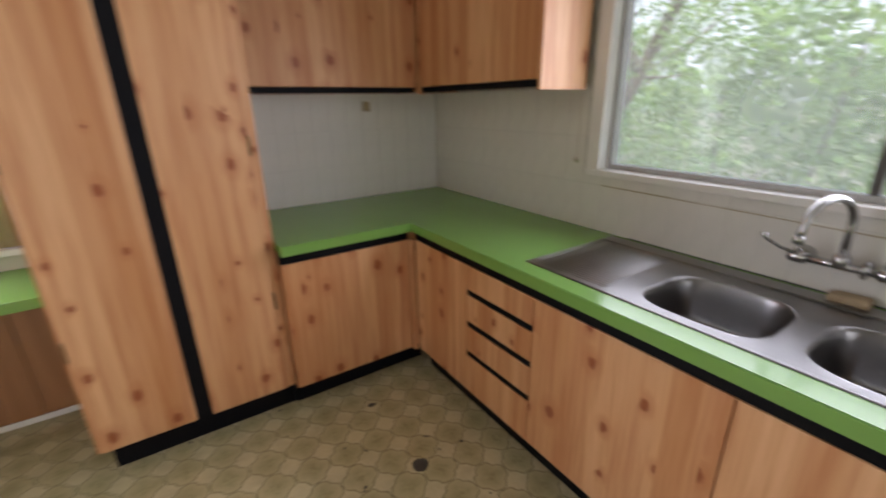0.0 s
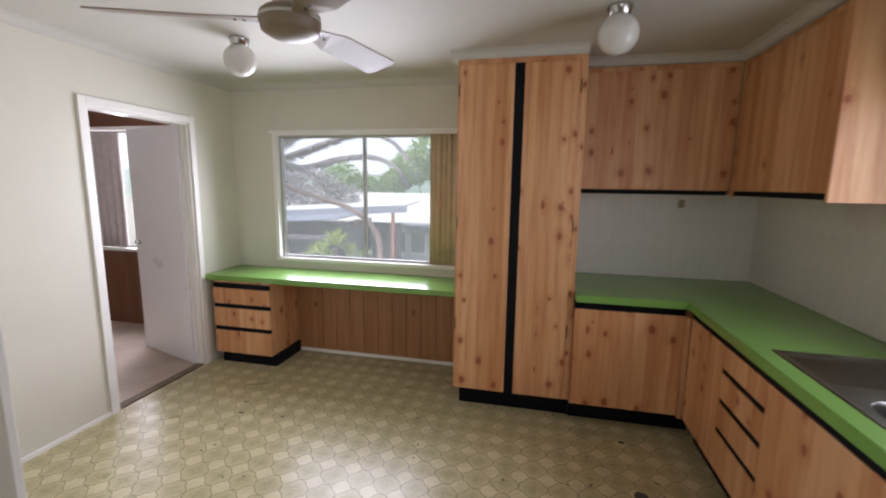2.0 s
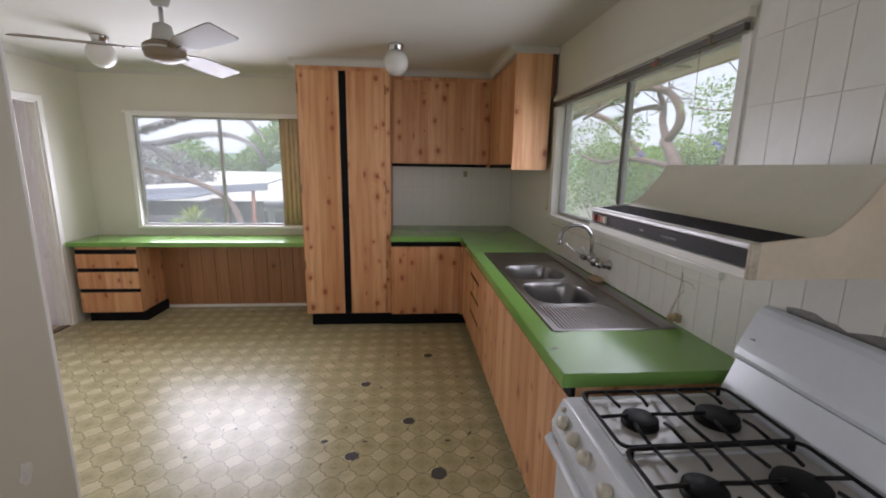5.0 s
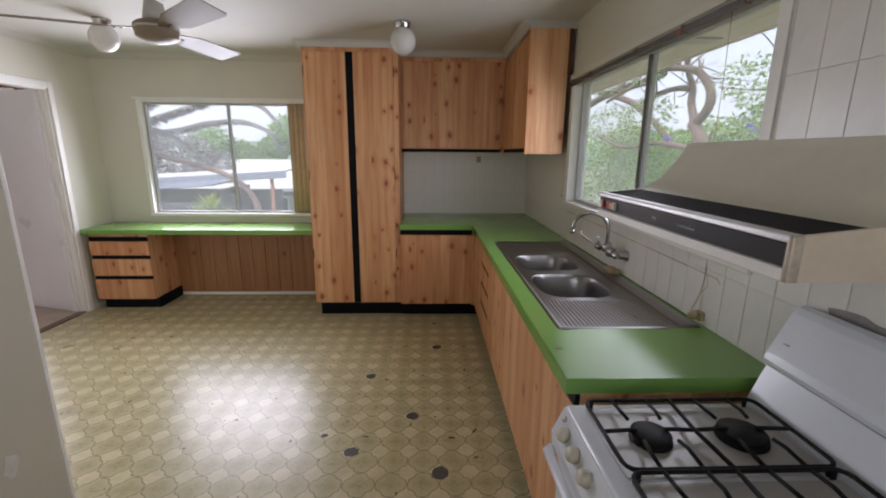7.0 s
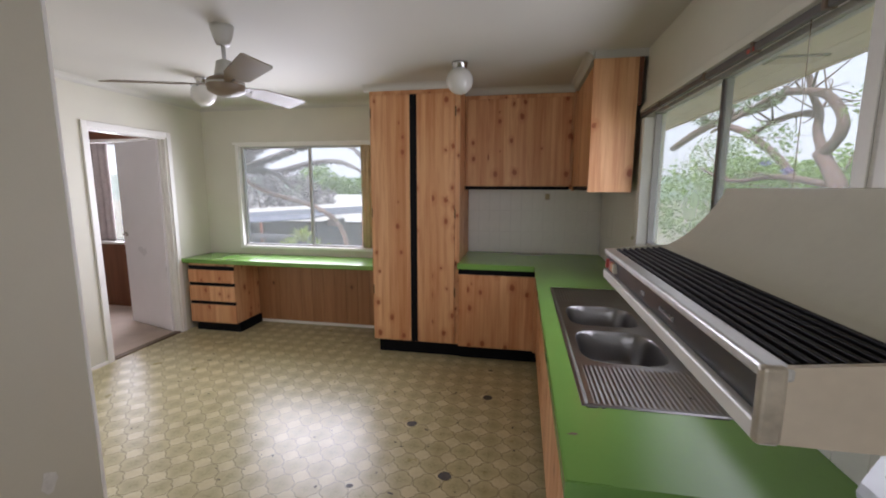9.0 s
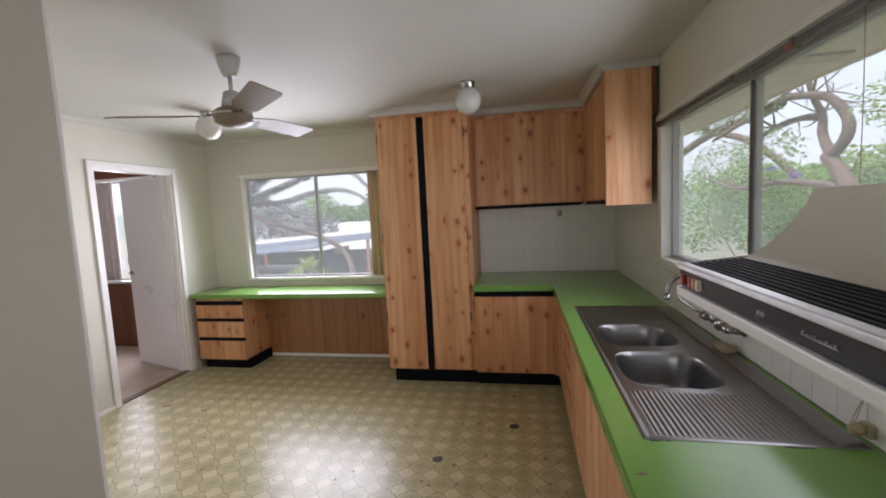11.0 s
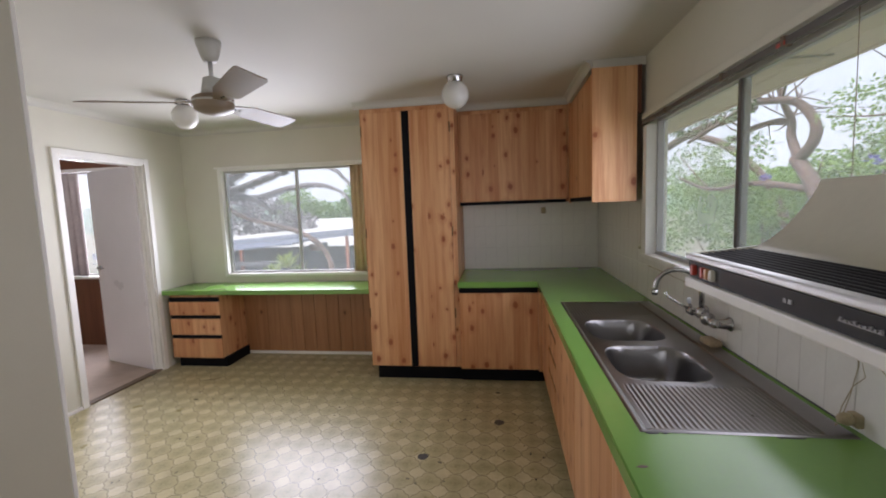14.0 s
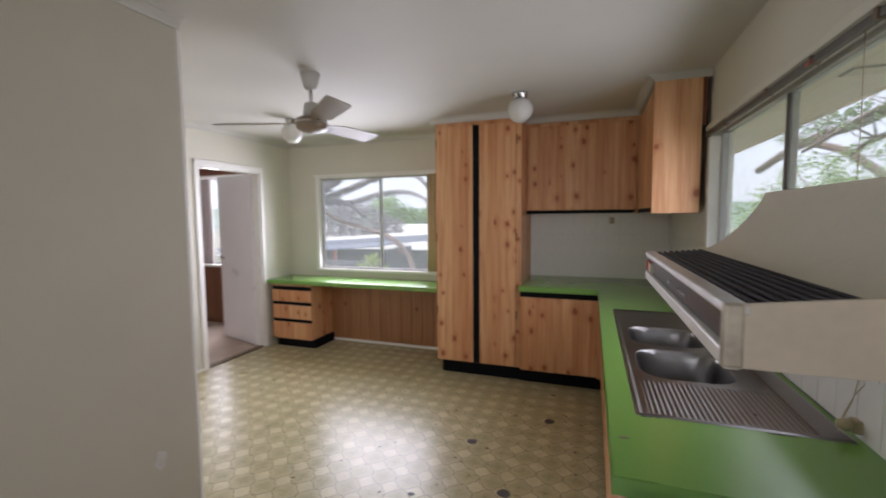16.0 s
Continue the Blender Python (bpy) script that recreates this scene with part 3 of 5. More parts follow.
part("body", boxes((-0.425, 0.385, 2.021, 2.655, 0.13, 2.389), bevel=0.002), PINE, pantry)


def panel_door(parent, dims):
    return part("door", boxes(dims, bevel=0.003), PINE, parent)


panel_door(pantry, (-0.41, -0.058, 2.002, 2.020, 0.137, 2.352))
panel_door(pantry, (0.006, 0.345, 2.002, 2.020, 0.137, 2.352))
for z in (0.62, 1.33, 2.2):
    part("hinge", boxes((-0.417, -0.408, 1.996, 2.019, z - 0.04, z + 0.04), bevel=0.002), BRASS, pantry, "dark brass hinge")
    part("hinge", boxes((0.343, 0.352, 1.996, 2.019, z - 0.04, z + 0.04), bevel=0.002), BRASS, pantry, "dark brass hinge")
part("channel", boxes((-0.0575, 0.0055, 2.008, 2.0205, 0.137, 2.352)), BLACK, pantry, "black recessed finger channel")
part("toe_kick", boxes((-0.385, 0.3855, 2.065, 2.6, 0, 0.1295)), BLACK, pantry, "black toe kick")

# ---- wall cabinets ----
def wall_unit(label, body, doors, pulls, at):
    u = thing("wall_cabinet", at, label, "cabinet", "knotty pine wall cabinets")
    for b in body:
        part("body", boxes(b, bevel=0.002), PINE, u)
    for d in doors:
        part("door", boxes(d, bevel=0.003), PINE, u)
    for p in pulls:
        part("finger_pull", boxes(p), BLACK, u, "black finger pull strip")
    return u


wall_unit("knotty pine wall cabinet over the corner worktop", [(0.3875, 1.66, 2.349, 2.655, 1.545, 2.389)],
          [(0.41, 1.340, 2.33, 2.348, 1.572, 2.352)], [(0.3885, 1.335, 2.334, 2.3485, 1.541, 1.570)], (0.9, 2.5, 1.54))
wall_unit("knotty pine wall cabinet beside the sink window", [(1.379, 1.636, 1.385, 2.329, 1.550, 2.389), (1.358, 1.637, 1.365, 1.384, 1.530, 2.389), (1.358, 1.377, 2.30, 2.329, 1.532, 2.389)],
          [(1.360, 1.378, 1.386, 2.297, 1.572, 2.352)], [(1.364, 1.3785, 1.386, 2.297, 1.541, 1.570)], (1.5, 1.8, 1.52))
tagged(part("scribe_strip", boxes((1.6385, 1.663, 1.366, 1.383, 2.09, 2.389)), RED_WOOD), "dark brown filler strip beside the wall cabinet", "trim")

# ---- base cabinets ----
FX = 1.075


def base_unit(label, body, fronts, extra, at, front_name="door"):
    u = thing("base_cabinet", at, label, "cabinet", "knotty pine base cabinets")
    part("body", boxes(body), PINE, u)
    for d in fronts:
        part(front_name, boxes(d, bevel=0.0025), PINE, u)
    for nm, d, lb in extra:
        part(nm, boxes(d), BLACK, u, lb)
    return u


base_unit("knotty pine corner base cabinet with one door", (0.388, 1.66, 1.979, 2.655, 0.13, 0.828), [(0.392, 1.045, 1.960, 1.978, 0.14, 0.80)],
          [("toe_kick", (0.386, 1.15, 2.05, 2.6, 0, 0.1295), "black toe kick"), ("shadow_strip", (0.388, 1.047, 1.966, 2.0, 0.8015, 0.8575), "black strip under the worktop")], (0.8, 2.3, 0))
tagged(part("corner_post", boxes((1.048, 1.0745, 1.940, 1.9775, 0.13, 0.80), bevel=0.002), PINE), "pine filler post in the cabinet corner", "cabinet trim")


def run_unit(label, y0, y1, fronts, name="door", bars=(), top=0.828):
    at = (1.4, (y0 + y1) / 2, 0)
    return base_unit(label, (FX + 0.019, 1.66, y0 + 0.0005, y1 - 0.0005, 0.13, top), [(FX, FX + 0.018, a + 0.0015, b - 0.0015, c, d) for a, b, c, d in fronts],
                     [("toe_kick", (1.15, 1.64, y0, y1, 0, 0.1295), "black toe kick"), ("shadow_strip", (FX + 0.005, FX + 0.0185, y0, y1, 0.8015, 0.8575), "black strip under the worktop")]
                     + [("finger_slot", (FX + 0.006, FX + 0.0185, a, b, c, d), "black recessed finger slot") for a, b, c, d in bars], at, name)


run_unit("knotty pine corner filler panel of the base cabinets", 1.48, 1.934, [(1.48, 1.934, 0.14, 0.80)], "panel", top=0.857)
run_unit("knotty pine drawer cabinet with black finger slots", 1.065, 1.479,
         [(1.065, 1.479, 0.685, 0.80), (1.065, 1.479, 0.525, 0.654), (1.065, 1.479, 0.365, 0.494), (1.065, 1.479, 0.14, 0.334)], "drawer",
         [(1.067, 1.477, 0.655, 0.684), (1.067, 1.477, 0.495, 0.524), (1.067, 1.477, 0.335, 0.364)])
run_unit("knotty pine sink base cabinet door", 0.39, 1.064, [(0.39, 1.064, 0.14, 0.80)], top=0.70)
run_unit("knotty pine sink base cabinet door", -0.27, 0.389, [(-0.27, 0.389, 0.14, 0.80)], top=0.70)
run_unit("knotty pine end base cabinet beside the stove", -0.715, -0.271, [(-0.715, -0.271, 0.14, 0.80)], top=0.857)

# ---- worktop with a hole for the sink ----
SX0, SX1, SY0, SY1 = 1.122, 1.660, -0.388, 1.165
worktop = thing("worktop", (1.3, 1, 0.86), "glossy green laminate worktop, worn at the edges", "worktop")
slab_bm = bmesh.new()
xs = (0.387, 1.04, SX0 + 0.02, SX1 - 0.02, XR - 0.001)
ys = (-0.738, SY0 + 0.02, SY1 - 0.02, 1.905, YN - 0.001)
grid = {}
for top_z in (0.858, 0.905):
    for ix, xx in enumerate(xs):
        for iy, yy in enumerate(ys):
            grid[top_z, ix, iy] = slab_bm.verts.new((xx, yy, top_z))
solid = [(i, j) for i in range(4) for j in range(4) if not (i == 0 and j < 3) and not (i == 2 and j == 1)]
for i, j in solid:
    for top_z in (0.858, 0.905):
        slab_bm.faces.new([grid[top_z, i, j], grid[top_z, i + 1, j], grid[top_z, i + 1, j + 1], grid[top_z, i, j + 1]])
    for di, dj, p, q in ((-1, 0, (i, j), (i, j + 1)), (1, 0, (i + 1, j), (i + 1, j + 1)), (0, -1, (i, j), (i + 1, j)), (0, 1, (i, j + 1), (i + 1, j + 1))):
        if (i + di, j + dj) not in solid:
            slab_bm.faces.new([grid[0.858, p[0], p[1]], grid[0.858, q[0], q[1]], grid[0.905, q[0], q[1]], grid[0.905, p[0], p[1]]])
for vv in [v for v in slab_bm.verts if not v.link_faces]:
    slab_bm.verts.remove(vv)
bmesh.ops.recalc_face_normals(slab_bm, faces=slab_bm.faces)
rims = [e for e in slab_bm.edges if len(e.link_faces) == 2 and e.calc_face_angle(0) > 1 and all(v.co.z > 0.9 for v in e.verts) and min(v.co.x for v in e.verts) < 1.05]
bmesh.ops.bevel(slab_bm, geom=rims, offset=0.003, segments=2, affect='EDGES')
part("slab", slab_bm, GREEN, worktop)
part("edge_band", boxes((1.0392, 1.0399, -0.7386, 1.9042, 0.8585, 0.9020)), GREEN, worktop, "green laminate front edge")
part("edge_band", boxes((0.387, 1.0391, 1.9042, 1.9049, 0.8585, 0.9020)), GREEN, worktop)
part("edge_band", boxes((1.0400, XR - 0.002, -0.7386, -0.7381, 0.8585, 0.9020)), GREEN, worktop)
tagged(part("chip", prism([(1.078 + 0.013 * math.cos(a) * (1 + 0.4 * math.sin(2 * a)), -0.545 + 0.006 * math.sin(a)) for a in (0, 0.8, 1.7, 2.5, 3.4, 4.2, 5.3)], 2, 0.9049, 0.9056), CORD), "small brown chip in the green worktop", "stain")
tagged(part("grime_line", boxes((XR - 0.012, XR - 0.0005, -0.3, 1.1, 0.9045, 0.9095)), GRIME), "dark grime along the back of the worktop", "stain")

for gx0, gx1, gy0 in ((1.135, 1.17, -0.392), (1.178, 1.192, -0.391), (1.46, 1.53, -0.3915)):
    tagged(part("grime_patch", prism([(gx0, gy0), (gx0 + 0.008, gy0 - 0.004), (gx1 - 0.006, gy0 - 0.0025), (gx1, gy0 + 0.001), (gx1, gy0 + 0.006), (gx0, gy0 + 0.006)], 2, 0.9049, 0.9062), GRIME), "black gap in the sealant at the sink", "stain", "sealant gaps")

# ---- sink ----
def sink_height(x, y):
    z = 0.9085
    ex, ey = min(x - SX0, SX1 - x), min(y - SY0, SY1 - y)
    edge = min(ex, ey)
    if edge < 0.012:
        return 0.906 + 0.0035 * math.sin(min(1, edge / 0.006) * math.pi / 2)
    z = 0.9095 - 0.006 * min(1, max(0, (edge - 0.012) / 0.01))
    if x > 1.585:
        return 0.9095
    for cy, hy in ((0.578, 0.168), (0.146, 0.178)):
        cx, hx = 1.340, 0.160
        n = (abs((x - cx) / hx) ** 3.6 + abs((y - cy) / hy) ** 3.6) ** (1 / 3.6)
        if n < 1.06:
            s = min(1, max(0, (1.06 - n) / 0.23))
            s = s * s * (3 - 2 * s)
            lip = 0.003 * math.exp(-((n - 1.03) / 0.03) ** 2)
            return z + lip - 0.145 * s - 0.008 * (1 - n if n < 1 else 0)
    if (-0.365 < y < -0.07 or 0.84 < y < 1.12) and 1.165 < x < 1.575:
        fade = min(1, min(abs(y + 0.365), abs(y + 0.07)) / 0.02) if y < 0.5 else min(1, min(abs(y - 0.84), abs(y - 1.12)) / 0.02)
        z -= 0.0026 * fade * (0.5 + 0.5 * math.cos(2 * math.pi * (x - 1.165) / 0.0164))
    return z


nx, ny = 256, 220
gx = [SX0 + (SX1 - SX0) * i / nx for i in range(nx + 1)]
gy = [SY0 + (SY1 - SY0) * i / ny for i in range(ny + 1)]
verts = [(x, y, sink_height(x, y)) for y in gy for x in gx]
faces = [(j * (nx + 1) + i, j * (nx + 1) + i + 1, (j + 1) * (nx + 1) + i + 1, (j + 1) * (nx + 1) + i) for j in range(ny) for i in range(nx)]
me = bpy.data.meshes.new("basin")
me.from_pydata(verts, [], faces)
me.materials.append(STEEL)
me.polygons.foreach_set("use_smooth", [True] * len(me.polygons))
sink = thing("kitchen_sink", (1.36, 0.4, 0.905), "stainless steel double bowl sink with ribbed drainers", "sink")
basin = new("basin", me)
basin.parent = sink
basin.matrix_parent_inverse = Matrix.Translation(sink.location).inverted()
for cy in (0.578, 0.146):
    part("drain", lathe([(0.035, 0), (0.035, 0.004), (0.028, 0.004), (0.024, 0.001)], (1.34, cy, sink_height(1.34, cy) + 0.0005), segs=24), CHROME, sink, "chrome waste ring", True)

# ---- tap on the wall ----
tap = thing("wall_mixer_tap", (XR, 0.39, 1.02), "chrome wall mixer tap with swan neck spout", "tap")
TX = XR - 0.075
for y in (0.285, 0.49):
    part("flange", lathe([(0.030, 0), (0.029, 0.006), (0.021, 0.014), (0.015, 0.06)], (XR - 0.009, y, 1.015), (-1, 0, 0), 20), CHROME, tap, "", True)
    part("valve_body", lathe([(0.015, -0.024), (0.019, -0.016), (0.019, 0.016), (0.013, 0.024)], (TX, y, 1.02), (0, 1, 0), 18), CHROME, tap, "", True)
part("tap_handle", lathe([(0.010, -0.012), (0.024, -0.007), (0.029, -0.002), (0.029, 0.003), (0.022, 0.008), (0.009, 0.012)], (TX, 0.332, 1.024), (0, 1, 0.1), 20), CHROME, tap, "thin round chrome tap handle", True)
lever = part("lever", tube([(TX, 0.485, 1.03), (TX - 0.004, 0.488, 1.045), (TX - 0.008, 0.492, 1.056)], [0.008, 0.006, 0.006], 10), CHROME, tap, "", True)
part("lever_tip", lathe([(0.006, 0), (0.009, 0.006), (0.0095, 0.020), (0.006, 0.027)], (TX - 0.008, 0.492, 1.054), (-0.1, 0.05, 1), 12), ENAMEL, lever, "white plastic lever tip", True)
part("bridge", tube([(TX, 0.285, 1.02), (TX, 0.39, 1.02), (TX, 0.49, 1.02)], 0.0115, 12), CHROME, tap, "", True)
part("swivel", lathe([(0.018, 0), (0.021, 0.01), (0.021, 0.03), (0.014, 0.045)], (TX, 0.39, 1.015), (0, 0, 1), 18), CHROME, tap, "", True)
neck = [(TX, 0.39, 1.05), (TX, 0.39, 1.13)] + [(TX - 0.085 + 0.085 * math.cos(radians(a)), 0.39 + 0.03 * (1 - math.cos(radians(a))), 1.14 + 0.085 * math.sin(radians(a))) for a in range(0, 181, 15)]
neck += [(TX - 0.172, 0.452, 1.125)]
part("spout", tube(neck, 0.0105, 12), CHROME, tap, "", True)
part("nozzle", lathe([(0.0125, 0), (0.0135, 0.012), (0.0125, 0.022)], (TX - 0.172, 0.452, 1.105), (0, 0, 1), 16), CHROME, tap, "", True)
part("side_lever", tube([(TX - 0.008, 0.492, 1.030), (TX - 0.045, 0.525, 1.050), (TX - 0.082, 0.555, 1.078), (TX - 0.088, 0.560, 1.094)], [0.006, 0.0055, 0.0055, 0.009], 10), CHROME, tap, "", True)
sponge = boxes((1.61, 1.665, 0.30, 0.40, 0.908, 0.938), bevel=0.012, segs=3)
for v in sponge.verts:
    v.co.z += 0.004 * math.sin(v.co.y * 60)
tagged(part("sponge", sponge, SPONGE, None, "", True), "tan dish sponge lying behind the sink", "sponge")

# ---- wall outlet and its flex ----
outlet = thing("power_outlet", (XR, -0.345, 0.935), "yellowed plug base low on the tiled wall", "outlet")
part("base", boxes((XR - 0.028, XR - 0.003, -0.366, -0.328, 0.920, 0.957), bevel=0.006), SOCKET, outlet)
part("plug", lathe([(0.016, 0), (0.018, 0.012), (0.012, 0.026), (0.006, 0.03)], (XR - 0.03, -0.347, 0.94), (-1, 0, 0), 14), SOCKET, outlet, "yellowed round plug", True)
flex = tube([(XR - 0.05, -0.347, 0.935), (XR - 0.055, -0.335, 0.915), (XR - 0.03, -0.318, 0.96), (XR - 0.012, -0.325, 1.02), (XR - 0.01, -0.36, 1.06), (XR - 0.01, -0.345, 1.10), (XR - 0.012, -0.337, 1.133)], 0.0012, 6)
tube([(XR - 0.05, -0.347, 0.945), (XR - 0.02, -0.33, 1.0), (XR - 0.011, -0.338, 1.08), (XR - 0.012, -0.337, 1.133)], 0.0012, 6, bm=flex)
part("flex", flex, SOCKET, outlet, "thin tan flex")
tagged(part("conduit", tube([(XR - 0.008, 1.27, 1.118), (XR - 0.008, 0.2, 1.106), (XR - 0.008, -0.40, 1.10), (XR - 0.008, -0.42, 1.085)], 0.003, 6), SOCKET), "thin painted cable run under the sill", "cord")
wall_pull = thing("cord_cleat", (XR, 1.415, 1.21), "small cream cord cleat beside the window", "cleat")
part("cleat", lathe([(0.012, 0), (0.014, 0.01), (0.008, 0.02)], (XR - 0.004, 1.415, 1.22), (-1, 0, 0), 12), KNOB, wall_pull, "", True)
part("pull_cord", tube([(XR - 0.012, 1.415, 1.22), (XR - 0.010, 1.416, 1.35), (XR - 0.010, 1.418, 1.52)], 0.0018, 6), KNOB, wall_pull)
tagged(part("tile_hook", boxes((1.145, 1.19, YN - 0.016, YN - 0.006, 1.44, 1.50), bevel=0.004), SOCKET), "yellowed adhesive hook on the tiles", "hook")

# ---- desk ----
desk = thing("desk", (-1.5, 2.45, 0), "built-in green topped desk under the window", "desk")
part("desk_top", boxes((XL + 0.001, -0.427, 2.192, YN - 0.001, 0.752, 0.798), bevel=0.003), GREEN, desk, "green laminate desk top")
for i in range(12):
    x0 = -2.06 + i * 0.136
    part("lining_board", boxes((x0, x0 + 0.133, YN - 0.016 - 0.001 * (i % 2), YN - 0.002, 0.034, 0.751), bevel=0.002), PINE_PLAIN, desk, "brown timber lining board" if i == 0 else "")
du = thing("drawer_unit", (-2.37, 2.45, 0), "knotty pine desk drawer unit with black slots", "drawers")
part("body", boxes((-2.602, -2.050, 2.240, YN - 0.02, 0.1, 0.751), bevel=0.002), PINE, du)
for z0, z1 in ((0.542, 0.679), (0.338, 0.504), (0.100, 0.300)):
    part("drawer", boxes((-2.602, -2.050, 2.222, 2.2395, z0, z1), bevel=0.002), PINE, du)
for z0, z1 in ((0.680, 0.722), (0.505, 0.541), (0.301, 0.337)):
    part("finger_slot", boxes((-2.600, -2.052, 2.230, 2.2398, z0, z1)), BLACK, du, "black finger slot")
part("toe_kick", boxes((-2.565, -2.030, 2.258, YN - 0.02, 0, 0.0995)), BLACK, du, "black toe kick")

# ---- range hood ----
def smooth_line(pts, n):
    """A smooth line of pairs through pairs."""
    p = [Vector(q) for q in pts]
    p = [p[0] * 2 - p[1]] + p + [p[-1] * 2 - p[-2]]
    out = []
    for i in range(1, len(p) - 2):
        for k in range(n):
            t = k / n
            q = 0.5 * ((2 * p[i]) + (p[i + 1] - p[i - 1]) * t + (2 * p[i - 1] - 5 * p[i] + 4 * p[i + 1] - p[i + 2]) * t * t + (3 * p[i] - p[i - 1] - 3 * p[i + 1] + p[i + 2]) * t ** 3)
            out.append((q.x, q.y))
    return out + [(p[-2].x, p[-2].y)]


hood = thing("range_hood", (XR, -1.0, 1.4), "wall hung cream range hood with black grille", "range hood")
HY0, HY1 = -1.306, -0.692
cove = [(1.215, 1.440), (1.235, 1.447), (1.262, 1.466), (1.285, 1.490), (1.305, 1.515), (1.322, 1.542), (1.330, 1.562)]
cove = smooth_line(cove, 5)
shell = [(XR - 0.004, 1.40), (1.215, 1.40)] + cove + [(XR - 0.004, 1.562)]
part("canopy", prism(shell, 1, HY0 + 0.004, HY1 - 0.004), HOODPAINT, hood, "", False)
part("end_panel", prism([(XR - 0.004, 1.372), (1.116, 1.372), (1.112, 1.432)] + cove[4:] + [(XR - 0.004, 1.564)], 1, HY0 - 0.002, HY0 + 0.0035), HOODEND, hood, "tan stained end panel")
part("end_panel", prism([(XR - 0.004, 1.372), (1.116, 1.372), (1.112, 1.432)] + cove[4:] + [(XR - 0.004, 1.564)], 1, HY1 - 0.0035, HY1 + 0.002), HOODPAINT, hood)
part("tray", boxes((1.118, 1.2145, HY0 + 0.004, HY1 - 0.004, 1.376, 1.424), (1.2145, XR - 0.02, HY0 + 0.004, HY1 - 0.004, 1.376, 1.3995)), BLACK, hood, "dark underside tray")
for i in range(8):
    x = 1.128 + i * 0.0115
    part("grille_bar", boxes((x, x + 0.0055, HY0 + 0.006, HY1 - 0.006, 1.4245 + i * 0.0008, 1.434 + i * 0.001), bevel=0.0015), GRILLE, hood)
part("front_panel", prism([(1.1115, 1.389), (1.108, 1.420), (1.1175, 1.420), (1.1175, 1.389)], 1, HY0 + 0.004, HY1 - 0.004), DARKGREY, hood, "charcoal control panel")
part("trim_strip", boxes((1.104, 1.1255, HY0 - 0.003, HY1 + 0.003, 1.4215, 1.433), bevel=0.003), BRIGHT, hood, "bright metal front edge")
part("trim_strip", boxes((1.104, 1.120, HY0 - 0.003, HY1 + 0.003, 1.370, 1.3885), bevel=0.003), TRIM, hood, "white lower front edge")
part("corner_cap", boxes((1.102, 1.121, HY0 - 0.0045, HY0 + 0.005, 1.371, 1.4335), bevel=0.004, segs=3), CAP, hood, "worn metal corner cap")
for i, (y, mt) in enumerate(((-0.722, RED), (-0.757, RED), (-0.772, ORANGE), (-0.789, KNOB))):
    part("switch", boxes((1.102, 1.1105, y - 0.005, y + 0.005, 1.396, 1.415), bevel=0.0015), mt, hood, "coloured rocker switch")
part("badge", boxes((1.1075, 1.1098, -0.982, -0.976, 1.402, 1.4075)), DIM, hood, "small worn metal badge")
part("badge", boxes((1.1075, 1.1098, -0.973, -0.967, 1.402, 1.4075)), DIM, hood, "small worn metal badge")
badge = part("badge", boxes((1.1078, 1.1096, -1.108, -1.054, 1.4024, 1.4034)), DIM, hood, "worn metal maker's badge")
for i in range(9):
    yb = -1.107 + i * 0.006
    part("badge_mark", boxes((1.1073, 1.1095, yb, yb + 0.0026, 1.4035, 1.4060 + 0.0015 * (i in (0, 2, 5, 8)))), DIM, badge)

# ---- stove ----
stove = thing("gas_stove", (1.27, -1.055, 0), "white enamel gas stove with black grates", "stove")
VY0, VY1, VX0, VX1, VZ = -1.335, -0.795, 1.012, 1.565, 0.864
part("body", boxes((1.04, VX1, VY0 + 0.003, VY1 - 0.003, 0.0, VZ - 0.031), bevel=0.006), ENAMEL, stove)
part("hob_tray", boxes((VX0 + 0.01, VX1 - 0.01, VY0, VY1, VZ - 0.03, VZ), bevel=0.010, segs=3), ENAMEL, stove, "", True)
for y0, y1 in ((-1.070, -0.825), (-1.318, -1.085)):
    part("spill_well", boxes((1.065, 1.515, y0, y1, VZ + 0.0005, VZ + 0.0045), bevel=0.002), WELL, stove, "grey enamel burner well")
panel = prism([(1.020, 0.858), (0.988, 0.785), (0.992, 0.748), (1.039, 0.748), (1.039, 0.858)], 1, VY0 + 0.004, VY1 - 0.004)
part("control_panel", panel, ENAMEL, stove)
kd = Vector((-0.93, 0, 0.37)).normalized()
part("ignition_button", lathe([(0.008, 0), (0.008, 0.006), (0.006, 0.008)], Vector((1.012, -0.832, 0.842)), kd, 14), KNOB, stove, "small round ignition button", True)
for y in (-0.868, -0.943, -1.018, -1.133, -1.21):
    part("knob", lathe([(0.019, 0), (0.0200, 0.004), (0.0175, 0.018), (0.013, 0.022)], Vector((1.003, y, 0.820)), kd, 18), KNOB, stove, "cream control knob", True)
part("oven_door", boxes((1.008, 1.0395, VY0 + 0.012, VY1 - 0.012, 0.16, 0.738), bevel=0.008), ENAMEL, stove)
part("oven_handle", tube([(1.008, VY1 - 0.02, 0.735), (0.982, VY1 - 0.02, 0.742), (0.972, VY1 - 0.03, 0.744), (0.972, VY0 + 0.03, 0.744), (0.982, VY0 + 0.02, 0.742), (1.008, VY0 + 0.02, 0.735)], 0.013, 12), ENAMEL, stove, "white rounded door handle", True)
part("backguard", prism([(1.53, 0.8645), (1.572, 0.974), (XR - 0.015, 0.974), (XR - 0.015, 0.8645)], 1, VY0, VY1 + 0.005), ENAMEL, stove)
